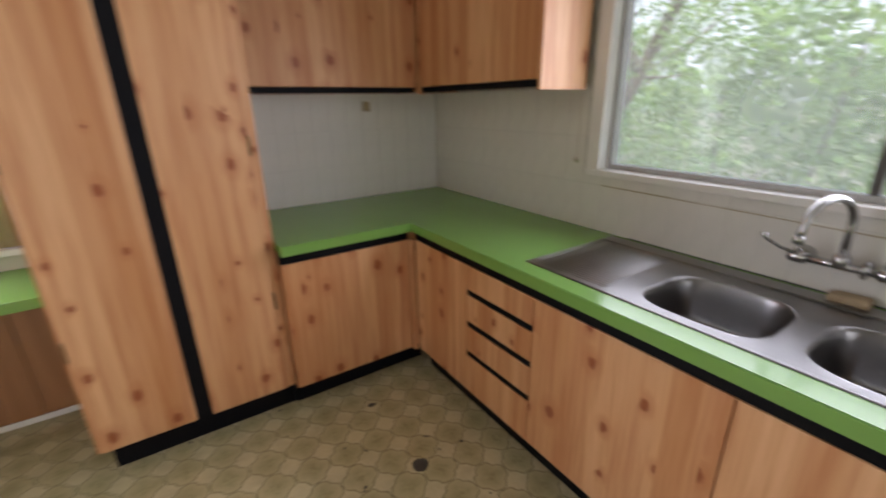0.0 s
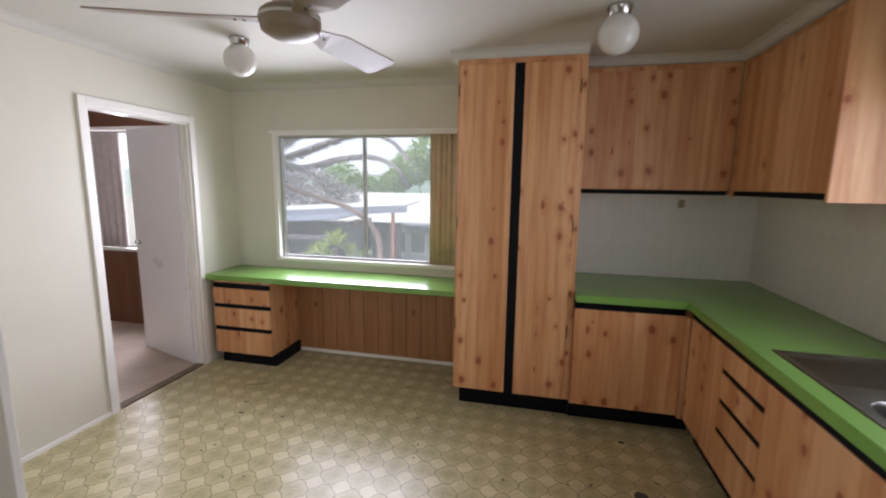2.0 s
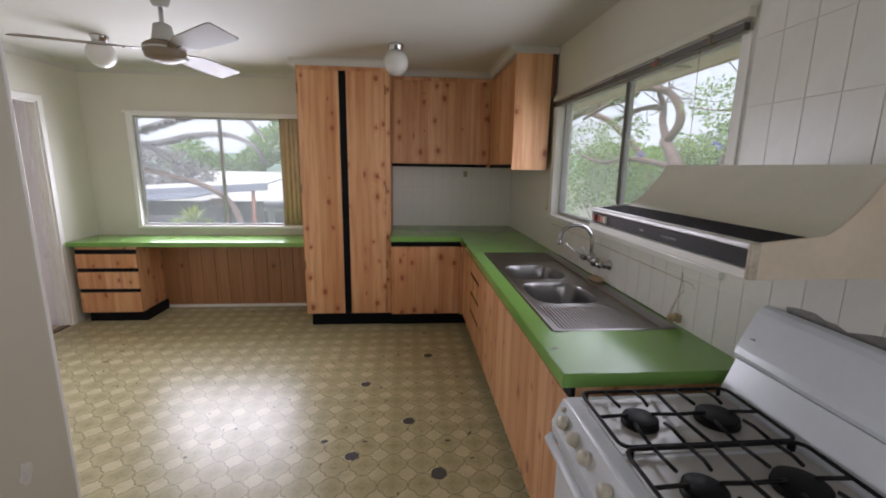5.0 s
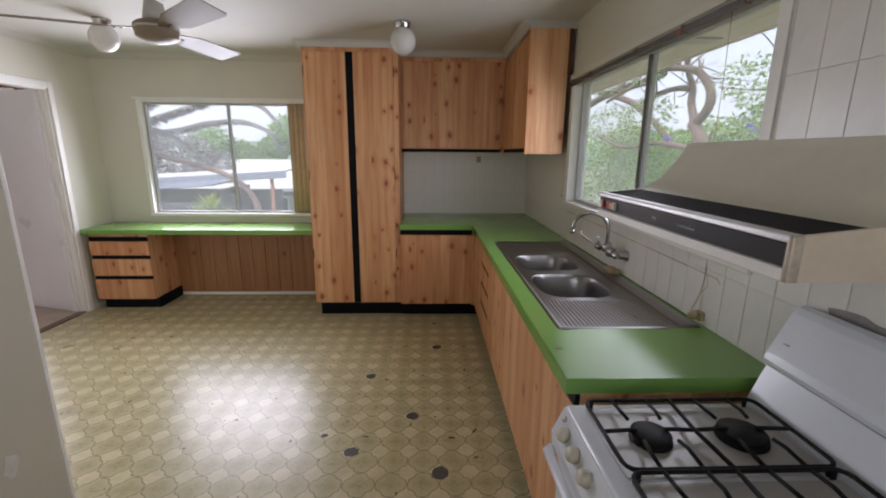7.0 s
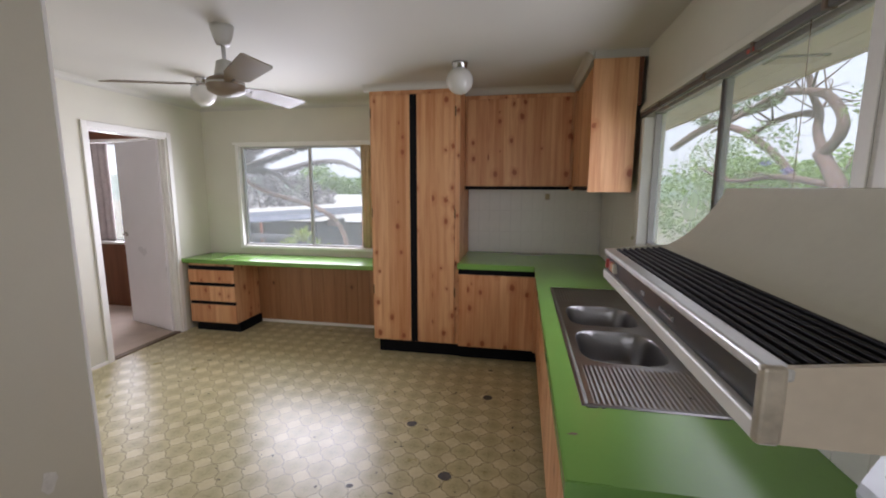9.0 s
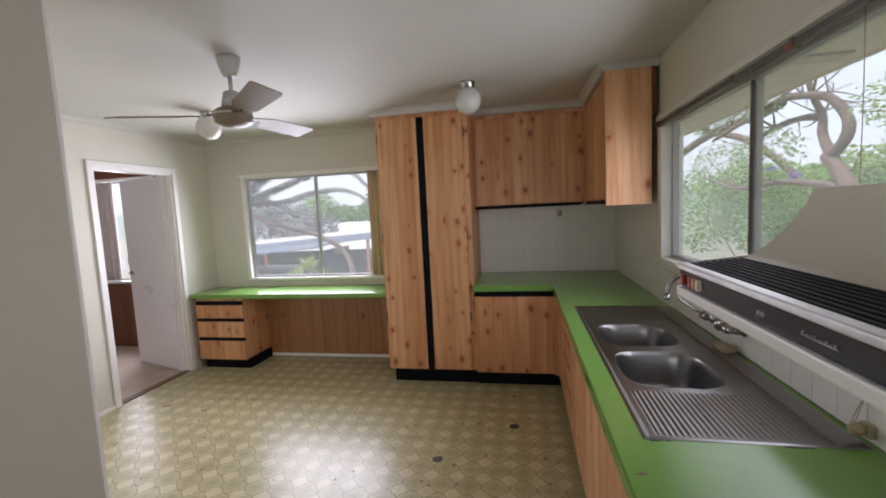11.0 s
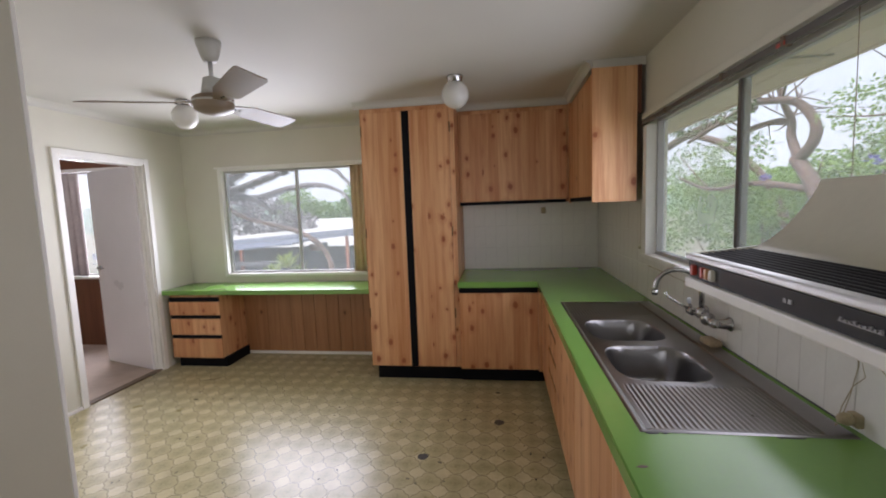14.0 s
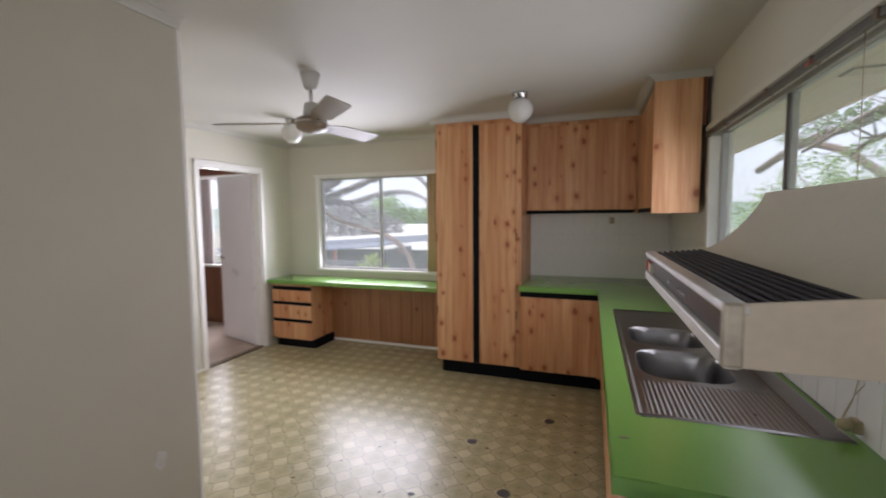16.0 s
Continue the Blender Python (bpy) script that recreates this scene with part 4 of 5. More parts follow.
part("backguard_cover", prism([(1.569, 0.979), (1.566, 0.992), (1.572, 1.012), (1.622, 1.122), (1.634, 1.138), (1.652, 1.143), (XR - 0.012, 1.135), (XR - 0.012, 0.979)], 1, VY0 - 0.005, VY1 + 0.012), ENAMEL, stove, "folding white lid")
part("badge", boxes((1.583, 1.5895, -0.830, -0.815, 1.046, 1.050), bevel=0.001), ALU, stove)


def grate(y0, y1):
    z = VZ + 0.026
    r = 0.0052
    g = thing("pan_grate", (1.27, (y0 + y1) / 2, VZ), "black cast iron pan grate on the stove", "grate", "pan grates")
    x0, x1 = 1.062, 1.520
    c = 0.025
    ring = []
    for cx, cy, a0 in ((x1 - c, y1 - c, 0), (x0 + c, y1 - c, 90), (x0 + c, y0 + c, 180), (x1 - c, y0 + c, 270)):
        ring += [(cx + c * math.cos(radians(a0 + a)), cy + c * math.sin(radians(a0 + a)), z) for a in (0, 30, 60, 90)]
    part("ring", tube(ring + [ring[0], ring[1]], r, 8), CASTIRON, g, "", True)
    ym = (y0 + y1) / 2
    for bx in (1.176, 1.398):
        for dx, dy in ((1, 0), (-1, 0)):
            xe = bx + dx * 0.09
            xe = max(x0, min(x1, bx + dx * 0.115))
            part("finger", tube([(xe, ym, z), (bx + dx * 0.055, ym, z + 0.003), (bx + dx * 0.035, ym, z + 0.003)], r * 0.95, 8), CASTIRON, g, "", True)
        for ye in (y0, y1):
            s = 1 if ye > ym else -1
            for ox in (-0.04, 0.05):
                part("finger", tube([(bx + ox, ye, z), (bx + ox, ym + s * 0.07, z + 0.004), (bx + ox * 0.9, ym + s * 0.04, z + 0.003)], r * 0.9, 8), CASTIRON, g, "", True)
    part("crossbar", tube([((x0 + x1) / 2, y0, z), ((x0 + x1) / 2 - 0.008, ym, z + 0.001), ((x0 + x1) / 2, y1, z)], r, 8), CASTIRON, g, "", True)
    for x in (x0 + 0.02, x1 - 0.02):
        for y in (y0 + 0.002, y1 - 0.002):
            part("foot", tube([(x, y, VZ + 0.001), (x, y, z)], r, 8), CASTIRON, g)
    return g


grate(-1.073, -0.822)
grate(-1.326, -1.080)
for bx in (1.176, 1.398):
    for by in (-0.952, -1.207):
        r = 0.054 if bx > 1.2 else 0.046
        part("burner", lathe([(r * 1.05, 0), (r * 1.05, 0.006), (r * 0.8, 0.009), (r * 0.8, 0.014), (r, 0.015), (r, 0.019), (r * 0.9, 0.022)], (bx, by, VZ + 0.005), segs=24), CASTIRON, stove, "black burner cap", True)

SOOT = speckled("grey_soot", (0.30, 0.285, 0.265), 0.8, 0.35, 14, 90, 0.03)
rnd = random.Random(8)
soot_pts = [(-1.36 + 0.03 * i, 1.150 + 0.010 * math.sin(i * 0.9) + rnd.uniform(0.0, 0.012)) for i in range(19)]
tagged(part("soot_stain", prism([(-0.83, 1.125)] + soot_pts[::-1] + [(-1.36, 1.125)], 0, XR - 0.0118, XR - 0.0095), SOOT), "grey soot stain on the tiles above the stove", "stain")

# ---- ceiling fan and lamps ----
FC = Vector((-0.735, 0.565, 0))
fan = thing("ceiling_fan", (FC.x, FC.y, TOP), "beige three blade ceiling fan at rest", "ceiling fan")
part("canopy", lathe([(0.062, 0), (0.060, -0.02), (0.045, -0.075), (0.034, -0.10), (0.014, -0.104)], (FC.x, FC.y, TOP), segs=28), FANWHITE, fan, "white plastic canopy", True)
part("rod", tube([(FC.x, FC.y, TOP - 0.1), (FC.x, FC.y, 2.235)], 0.011, 12), ALU, fan, "", True)
part("motor_cup", lathe([(0.02, 2.262), (0.042, 2.252), (0.052, 2.20), (0.058, 2.17)], (FC.x, FC.y, 0), segs=28), FANWHITE, fan, "", True)
part("motor", lathe([(0.045, 2.172), (0.085, 2.160), (0.100, 2.147), (0.102, 2.118), (0.097, 2.108), (0.096, 2.094), (0.088, 2.088), (0.060, 2.074), (0.018, 2.064)], (FC.x, FC.y, 0), segs=32), FANPAINT, fan, "", True)
part("band", lathe([(0.1025, 2.136), (0.1042, 2.131), (0.1025, 2.126)], (FC.x, FC.y, 0), segs=32), FANWHITE, fan, "", True)
for k, ang in enumerate((80, 200, 320)):
    bm = bmesh.new()
    prof = [(0.088, 0.026), (0.17, 0.045), (0.24, 0.062), (0.59, 0.070), (0.61, 0.062)]
    up, dn = [], []
    rz = Matrix.Rotation(radians(ang), 3, 'Z')
    for x, w in prof:
        for sgn in (-1, 1):
            tilt = 0.16 * min(1, (x - 0.08) / 0.12)
            for lst, t in ((up, 0.0025), (dn, -0.0025)):
                lst.append(bm.verts.new(FC + rz @ Vector((x, sgn * w, 2.128 - sgn * w * tilt * 1.7 + t))))
    for i in range(len(prof) - 1):
        a = i * 2
        bm.faces.new((up[a], up[a + 2], up[a + 3], up[a + 1]))
        bm.faces.new((dn[a], dn[a + 1], dn[a + 3], dn[a + 2]))
        bm.faces.new((up[a], dn[a], dn[a + 2], up[a + 2]))
        bm.faces.new((up[a + 1], up[a + 3], dn[a + 3], dn[a + 1]))
    bm.faces.new((up[0], up[1], dn[1], dn[0]))
    bm.faces.new((up[-2], dn[-2], dn[-1], up[-1]))
    blade = part("blade", bm, FANPAINT, fan)
    for r in (0.15, 0.18):
        c = FC + rz @ Vector((r, 0, 2.1245))
        part("screw", lathe([(0.006, 0), (0.005, -0.004)], c, segs=8), CASTIRON, blade)


def globe(at, label):
    g = thing("ceiling_light", (at[0], at[1], TOP), label, "ceiling light", "globe ceiling lights")
    part("collar", lathe([(0.058, 0), (0.060, -0.010), (0.052, -0.020), (0.050, -0.042), (0.046, -0.045)], (at[0], at[1], TOP), segs=28), CHROME, g, "chrome collar", True)
    r, cz = 0.094, TOP - 0.125
    part("shade", lathe([(r * math.sin(radians(a)), cz - TOP + r * math.cos(radians(a))) for a in range(28, 180, 8)] + [(0.002, cz - TOP - r)], (at[0], at[1], TOP), segs=32), OPAL, g, "white opal glass globe", True)


globe((0.46, 1.475), "white opal globe ceiling light, chrome collar, by pantry")
globe((-1.68, 1.54), "white opal globe ceiling light behind the fan")

# ---- worn spots on the floor ----
def spot(x, y, rx, ry, k):
    rnd = random.Random(k)
    pts = [(x + rx * math.cos(2 * math.pi * i / 14) * rnd.uniform(0.88, 1.08), y + ry * math.sin(2 * math.pi * i / 14) * rnd.uniform(0.88, 1.08)) for i in range(14)]
    tagged(part("worn_spot", prism(pts, 2, -0.0005, 0.0008), WORN), "dark grey worn spot in the vinyl floor", "stain", "worn floor spots")


for k, (x, y, rx, ry) in enumerate(((0.713, 1.325, 0.036, 0.036), (0.245, 0.877, 0.036, 0.034), (0.552, 0.415, 0.037, 0.037), (0.245, 0.112, 0.04, 0.036), (0.705, -0.045, 0.044, 0.044), (0.072, 0.246, 0.02, 0.016), (0.70, 1.80, 0.022, 0.014))):
    spot(x, y, rx, ry, k)
rnd = random.Random(5)
crumb = bmesh.new()
for i in range(130):
    x, y = rnd.uniform(-1.9, 1.0), rnd.uniform(-0.2, 2.2)
    if x < 0 and rnd.random() < 0.5:
        continue
    s, l, a = rnd.uniform(0.002, 0.006), rnd.choice((1, 1, 1.5, 3)), rnd.uniform(0, 3.1)
    n0 = len(crumb.verts)
    box(crumb, -s * l, s * l, -s, s, 0, 0.0015)
    crumb.verts.ensure_lookup_table()
    for v in crumb.verts[n0:]:
        v.co = Vector((x, y, 0)) + Matrix.Rotation(a, 3, 'Z') @ v.co
for x, y, l, s, a in ((-1.98, 1.93, 0.045, 0.0022, 0.35), (-1.93, 1.955, 0.03, 0.002, 0.75), (-2.05, 1.91, 0.02, 0.0025, 0.2)):
    n0 = len(crumb.verts)
    box(crumb, -l, l, -s, s, 0, 0.0012)
    crumb.verts.ensure_lookup_table()
    for v in crumb.verts[n0:]:
        v.co = Vector((x, y, 0)) + Matrix.Rotation(a, 3, 'Z') @ v.co
tagged(part("floor_crumbs", crumb, WORN), "small dark nicks and crumbs on the floor", "debris", kind="stuff")

# ---- outdoors ----
def leafy(name, color, dark, trans=0.35):
    m, ns, ln, b = material(name, color, 0.55)
    geo = ns.new("ShaderNodeNewGeometry")
    col = mixed(ns, ln, geo.outputs["Random Per Island"], dark, color)
    ln.new(col, b.inputs["Base Color"])
    tr = ns.new("ShaderNodeBsdfTranslucent")
    ln.new(col, tr.inputs[0])
    mx = ns.new("ShaderNodeMixShader")
    mx.inputs[0].default_value = trans
    ln.new(b.outputs[0], mx.inputs[1])
    ln.new(tr.outputs[0], mx.inputs[2])
    ln.new(mx.outputs[0], ns["Material Output"].inputs[0])
    return m


LEAF_A = leafy("fresh_green_leaves", (0.22, 0.34, 0.09), (0.11, 0.21, 0.06), 0.45)
LEAF_B = leafy("dull_green_leaves", (0.15, 0.23, 0.10), (0.08, 0.14, 0.065), 0.4)
LEAF_C = leafy("yellow_green_leaves", (0.36, 0.42, 0.09), (0.18, 0.27, 0.05))
LEAF_D = leafy("grey_purple_leaves", (0.25, 0.23, 0.25), (0.17, 0.155, 0.17))
FLOWER = leafy("violet_blossom", (0.16, 0.13, 0.55), (0.10, 0.09, 0.40))
BARK = speckled("pinkish_grey_bark", (0.115, 0.075, 0.072), 0.85, 0.5, 9, 45, 1.0)
PALMBARK = speckled("pale_palm_bark", (0.30, 0.21, 0.185), 0.85, 0.3, 8, 50, 0.8)
GRASS = speckled("lawn_grass", (0.15, 0.145, 0.105), 0.9, 0.4, 1.2, 40, 0.4)
ROOFW = speckled("pale_metal_roof", (0.42, 0.42, 0.42), 0.45, 0.08, 0.8, 20, 0.02)
ROOFB = speckled("blue_grey_metal_roof", (0.16, 0.18, 0.24), 0.5, 0.1, 1.0, 20, 0.02)
HOUSEBLUE = speckled("pale_blue_cladding", (0.50, 0.56, 0.56), 0.7, 0.08, 1.5, 30, 0.05)
DARKWALL = speckled("dark_shed_cladding", (0.09, 0.09, 0.11), 0.8, 0.3, 1.5, 20, 0.1)
REDPOST = speckled("rust_red_paint", (0.28, 0.11, 0.08), 0.6, 0.15, 6, 60, 0.05)
DARKGLASS = speckled("dark_window_glass", (0.06, 0.075, 0.09), 0.1, 0.1, 3, 30, 0.0)
HILL = speckled("far_wooded_hill", (0.10, 0.15, 0.12), 0.95, 0.3, 0.05, 0.6, 0.0)

ground = tagged(part("ground", boxes((-400, 400, -400, 400, -2.6, -2.5)), GRASS),
                "wide green lawn below the house", "ground", kind="structure")
tagged(part("foundation_wall", boxes((-6.5, XR + TH, YS - TH, YN + TH - 0.01, -2.5, -0.101)), DARKWALL), "dark underfloor wall of the raised house", "wall", kind="structure")
# roof over the rooms, and the eave outside the sink window
eave = thing("eave", (2.2, 0, 2.2), "cream boarded eave soffit with a vent", "eave", kind="structure")
for i in range(8):
    x0 = XR + TH + 0.002 + i * 0.0855
    part("soffit_board", boxes((x0, x0 + 0.0835, -5, 5, 2.21 + 0.0008 * (i % 2), 2.225), bevel=0.002), SCREEN, eave)
part("fascia", boxes((2.487, 2.512, -5, 5, 2.200, 2.36), bevel=0.004), SCREEN, eave)
vent = part("vent", boxes((2.14, 2.375, 0.815, 0.95, 2.200, 2.2095), bevel=0.002), VENTGREY, eave, "dark louvred soffit vent")
for i in range(5):
    part("louvre", boxes((2.15, 2.365, 0.832 + i * 0.023, 0.837 + i * 0.023, 2.196, 2.2005)), SCREEN, vent)
roof = tagged(part("roof", prism([(-7.2, 2.36), (-2.4, 2.9), (2.64, 2.36), (2.64, 2.39), (-2.4, 2.94), (-7.2, 2.39)], 1, -5, 3.3), ROOFW), "pale metal roof over the rooms", "roof", kind="structure")


def leaves(rnd, blobs, n, size, squash=0.5):
    """Small bent leaf quads scattered in the shells of blobs: (centre, radii)."""
    vs, fs = [], []
    vol = [max(0.05, b[1][0] * b[1][1] * b[1][2]) ** 0.67 for b in blobs]
    tot = sum(vol)
    for (c, r), w in zip(blobs, vol):
        for _ in range(int(n * w / tot)):
            d = Vector((rnd.gauss(0, 1), rnd.gauss(0, 1), rnd.gauss(0, 1))).normalized()
            k = rnd.uniform(0.35, 1.0) ** 0.6 * (1 + 0.18 * noise.noise(d * 2.5 + Vector(c)))
            p = Vector(c) + Vector((d.x * r[0], d.y * r[1], d.z * r[2])) * k
            s = size * rnd.uniform(0.6, 1.5)
            u = Vector((rnd.gauss(0, 1), rnd.gauss(0, 1), rnd.gauss(0, 0.6))).normalized()
            v = u.orthogonal().normalized()
            v = (v * math.cos(1) + u.cross(v) * rnd.uniform(-1, 1)).normalized() * squash
            i = len(vs)
            vs += [p - u * s, p + v * s * 0.8, p + u * s, p - v * s * 0.8]
            fs.append((i, i + 1, i + 2, i + 3))
    me = bpy.data.meshes.new("crown")
    me.from_pydata([tuple(p) for p in vs], [], fs)
    return me


def crown(parent, me, mat, name="crown", label=""):
    me.materials.append(mat)
    ob = new(name, me)
    ob.parent = parent
    ob.matrix_parent_inverse = Matrix.Translation(parent.location).inverted()
    if label:
        ob["label"] = label
    return ob


def curve(pts, n=6):
    """A smooth line through points."""
    p = [Vector(q) for q in pts]
    p = [p[0] * 2 - p[1]] + p + [p[-1] * 2 - p[-2]]
    out = []
    for i in range(1, len(p) - 2):
        for k in range(n):
            t = k / n
            out.append(0.5 * ((2 * p[i]) + (p[i + 1] - p[i - 1]) * t + (2 * p[i - 1] - 5 * p[i] + 4 * p[i + 1] - p[i + 2]) * t * t + (3 * p[i] - p[i - 1] - 3 * p[i + 1] + p[i + 2]) * t ** 3))
    return out + [p[-2]]


def limb(parent, pts, r0, r1, name="limb", mat=None, segs=10):
    c = curve(pts)
    n = len(c) - 1
    rnd = random.Random(int(r0 * 1000) + len(c))
    return part(name, tube(c, [r0 + (r1 - r0) * i / n + rnd.uniform(-0.03, 0.06) * r0 for i in range(n + 1)], segs), mat or BARK, parent, "", True)


# big old tree beside the sink window
tree = thing("old_tree", (5.3, 5.0, -2.5), "old spreading tree, thick pinkish trunk, violet blossom", "tree")
limb(tree, [(5.35, 5.25, -2.6), (5.35, 5.15, -0.6), (5.35, 5.1, 0.6), (5.4, 5.4, 1.5), (5.35, 5.82, 2.1)], 0.18, 0.10, "trunk")
limb(tree, [(5.35, 5.80, 2.05), (5.35, 5.47, 2.30), (5.33, 5.43, 2.58), (5.3, 5.75, 2.92), (5.3, 6.35, 3.10), (5.2, 6.9, 3.15), (5.1, 7.6, 3.0), (4.9, 8.6, 2.75)], 0.085, 0.035)
limb(tree, [(5.4, 5.85, 2.1), (5.45, 6.12, 2.45), (5.5, 6.22, 2.75), (5.4, 6.3, 3.1), (5.2, 6.2, 3.7), (4.7, 5.6, 4.4)], 0.075, 0.03)
limb(tree, [(5.5, 6.22, 2.72), (5.5, 6.7, 2.80), (5.4, 7.3, 2.76), (5.3, 7.9, 2.55)], 0.065, 0.03)
limb(tree, [(5.4, 4.25, -2.6), (5.38, 4.2, -0.4), (5.36, 4.12, 0.5), (5.35, 3.93, 1.05), (5.3, 3.5, 1.75), (5.2, 3.0, 2.6), (5.0, 2.3, 3.4)], 0.14, 0.05, "trunk")
limb(tree, [(5.36, 5.08, 0.5), (5.36, 4.75, 1.0), (5.35, 4.3, 1.6), (5.3, 3.95, 2.3), (5.2, 3.6, 3.0)], 0.075, 0.03)
limb(tree, [(5.3, 12.2, 2.72), (5.3, 10.4, 2.98), (5.3, 8.9, 3.08), (5.3, 7.6, 3.06), (5.3, 6.9, 3.12)], 0.095, 0.075)
limb(tree, [(5.3, 3.5, 1.75), (5.1, 3.6, 2.4), (4.9, 3.2, 3.2)], 0.07, 0.03)
limb(tree, [(6.3, 6.4, -2.6), (6.6, 8.2, 1.2), (6.1, 9.4, 2.7), (5.4, 10.2, 3.2), (4.8, 8.9, 3.35)], 0.10, 0.06)
limb(tree, [(5.38, 5.5, 1.6), (5.2, 6.6, 1.75), (5.0, 7.8, 1.7), (4.8, 8.8, 2.0)], 0.06, 0.025)
rnd = random.Random(11)
anchors = [(5.3, 5.75, 2.92), (5.3, 6.35, 3.10), (5.2, 6.9, 3.15), (5.1, 7.6, 3.0), (5.0, 8.1, 2.88), (5.5, 6.22, 2.75), (5.4, 6.3, 3.1), (5.5, 6.7, 2.80), (5.4, 7.3, 2.76),
           (5.36, 4.75, 1.0), (5.35, 4.3, 1.6), (5.3, 3.5, 1.75), (5.2, 3.0, 2.6), (5.1, 3.6, 2.4), (5.2, 6.6, 1.75), (5.0, 7.8, 1.7), (6.1, 9.4, 2.7), (5.4, 10.2, 3.2), (6.6, 8.2, 1.2)]
for k in range(64):
    a = Vector(anchors[k % len(anchors)])
    d = Vector((rnd.uniform(-0.7, 0.7), rnd.uniform(-1.2, 1.2), rnd.uniform(-0.3, 0.8)))
    bend = Vector((rnd.uniform(-0.1, 0.1), rnd.uniform(-0.12, 0.12), rnd.uniform(-0.08, 0.12)))
    limb(tree, [a, a + d * 0.5 + bend, a + d * 1.1], rnd.uniform(0.012, 0.024), 0.004, "twig", None, 5)
crown(tree, leaves(rnd, [((5.0, 8.8, 3.2), (0.5, 1.0, 0.3)), ((5.0, 2.4, 3.3), (0.6, 0.8, 0.3)), ((4.8, 5.4, 4.2), (0.8, 1.0, 0.3)), ((4.9, 6.9, 3.05), (0.3, 0.7, 0.2)), ((5.1, 3.0, 2.75), (0.3, 0.6, 0.2))], 1500, 0.05), LEAF_B)
crown(tree, leaves(rnd, [((6.4, 7.6, 1.3), (0.9, 1.5, 0.45)), ((6.2, 9.4, 1.7), (0.9, 1.3, 0.5)), ((6.4, 4.3, 2.1), (0.5, 0.8, 0.5))], 3200, 0.05), LEAF_A, "crown")
crown(tree, leaves(rnd, [((5.2, 3.6, 2.2), (0.5, 0.7, 0.5)), ((5.4, 4.6, 2.6), (0.5, 0.6, 0.4)), ((5.2, 7.2, 2.3), (0.5, 0.9, 0.5)), ((5.1, 8.8, 2.2), (0.5, 1.0, 0.6)), ((5.6, 6.4, 1.5), (0.4, 0.7, 0.3)), ((5.5, 9.6, 1.2), (0.5, 1.2, 0.6)), ((5.0, 2.6, 2.3), (0.4, 0.7, 0.4))], 5200, 0.034), LEAF_A, "foliage_spray")
crown(tree, leaves(rnd, [((5.6, 4.75, 1.95), (0.08, 0.08, 0.07)), ((5.3, 6.5, 1.85), (0.1, 0.1, 0.06)), ((5.2, 7.0, 2.0), (0.1, 0.08, 0.05)), ((5.4, 4.2, 2.1), (0.06, 0.06, 0.05))], 160, 0.03), FLOWER, "blossom", "violet blossom tufts")


def bush(name, at, label, blobs, n, size, mat, stems=3, category="bush"):
    b = thing(name, at, label, category)
    rr = random.Random(int(abs(at[0] * 31 + at[1] * 17)))
    for i in range(stems):
        p = Vector(at) + Vector((rr.uniform(-0.3, 0.3), rr.uniform(-0.3, 0.3), -0.05))
        q = Vector(blobs[i % len(blobs)][0])
        limb(b, [p, p.lerp(q, 0.5) + Vector((rr.uniform(-0.15, 0.15), rr.uniform(-0.15, 0.15), 0)), q + Vector((0, 0, blobs[i % len(blobs)][1][2] * 0.6))], 0.05, 0.015, "stem", None, 7)
    crown(b, leaves(rr, blobs, n, size), mat)
    return b


bush("tall_hedge", (7.6, 3.0, -2.5), "dense tall green hedge beyond the tree", [((7.4, 0.6, 0.2), (1.1, 1.9, 2.0)), ((7.8, 3.6, 0.3), (1.2, 1.8, 2.3)), ((7.0, -2.0, 0.0), (1.2, 1.7, 1.9)), ((7.2, 1.8, 2.0), (0.9, 1.6, 0.7)), ((7.0, 2.0, -1.2), (1.0, 2.2, 1.0))], 15000, 0.085, LEAF_A, 5, "hedge")
bush("leafy_bush", (8.2, 7.4, -2.5), "loose dull green bush behind the tree", [((8.4, 7.0, 0.6), (1.0, 1.5, 1.6)), ((8.2, 9.4, 0.5), (1.2, 1.5, 1.7)), ((8.6, 8.2, 2.0), (0.9, 1.6, 0.7))], 7000, 0.08, LEAF_B, 4)
bush("leafy_bush", (8.8, 12.5, -2.5), "fresh green bush in the garden distance", [((8.8, 12.2, 0.8), (1.6, 1.8, 1.6)), ((9.2, 14.8, 0.9), (1.5, 1.8, 1.6)), ((7.2, 15.8, 1.0), (1.6, 1.5, 1.6))], 7000, 0.09, LEAF_A, 4)
bush("leafy_bush", (7.6, 10.6, -2.5), "airy green bush reaching up behind the limbs", [((7.4, 10.4, 1.6), (0.8, 1.4, 0.7)), ((7.2, 8.0, 1.9), (0.6, 1.2, 0.5)), ((7.6, 5.6, 2.2), (0.6, 1.2, 0.6)), ((7.8, 3.6, 2.5), (0.7, 1.2, 0.6)), ((7.4, 12.6, 2.0), (0.8, 1.4, 0.6))], 6000, 0.06, LEAF_A, 4)
bush("leafy_bush", (6.6, 5.9, -2.5), "yellow green bush low under the tree", [((6.8, 5.5, -0.6), (0.5, 0.6, 0.6)), ((6.9, 4.3, -0.7), (0.6, 0.8, 0.6))], 1500, 0.07, LEAF_C, 3)
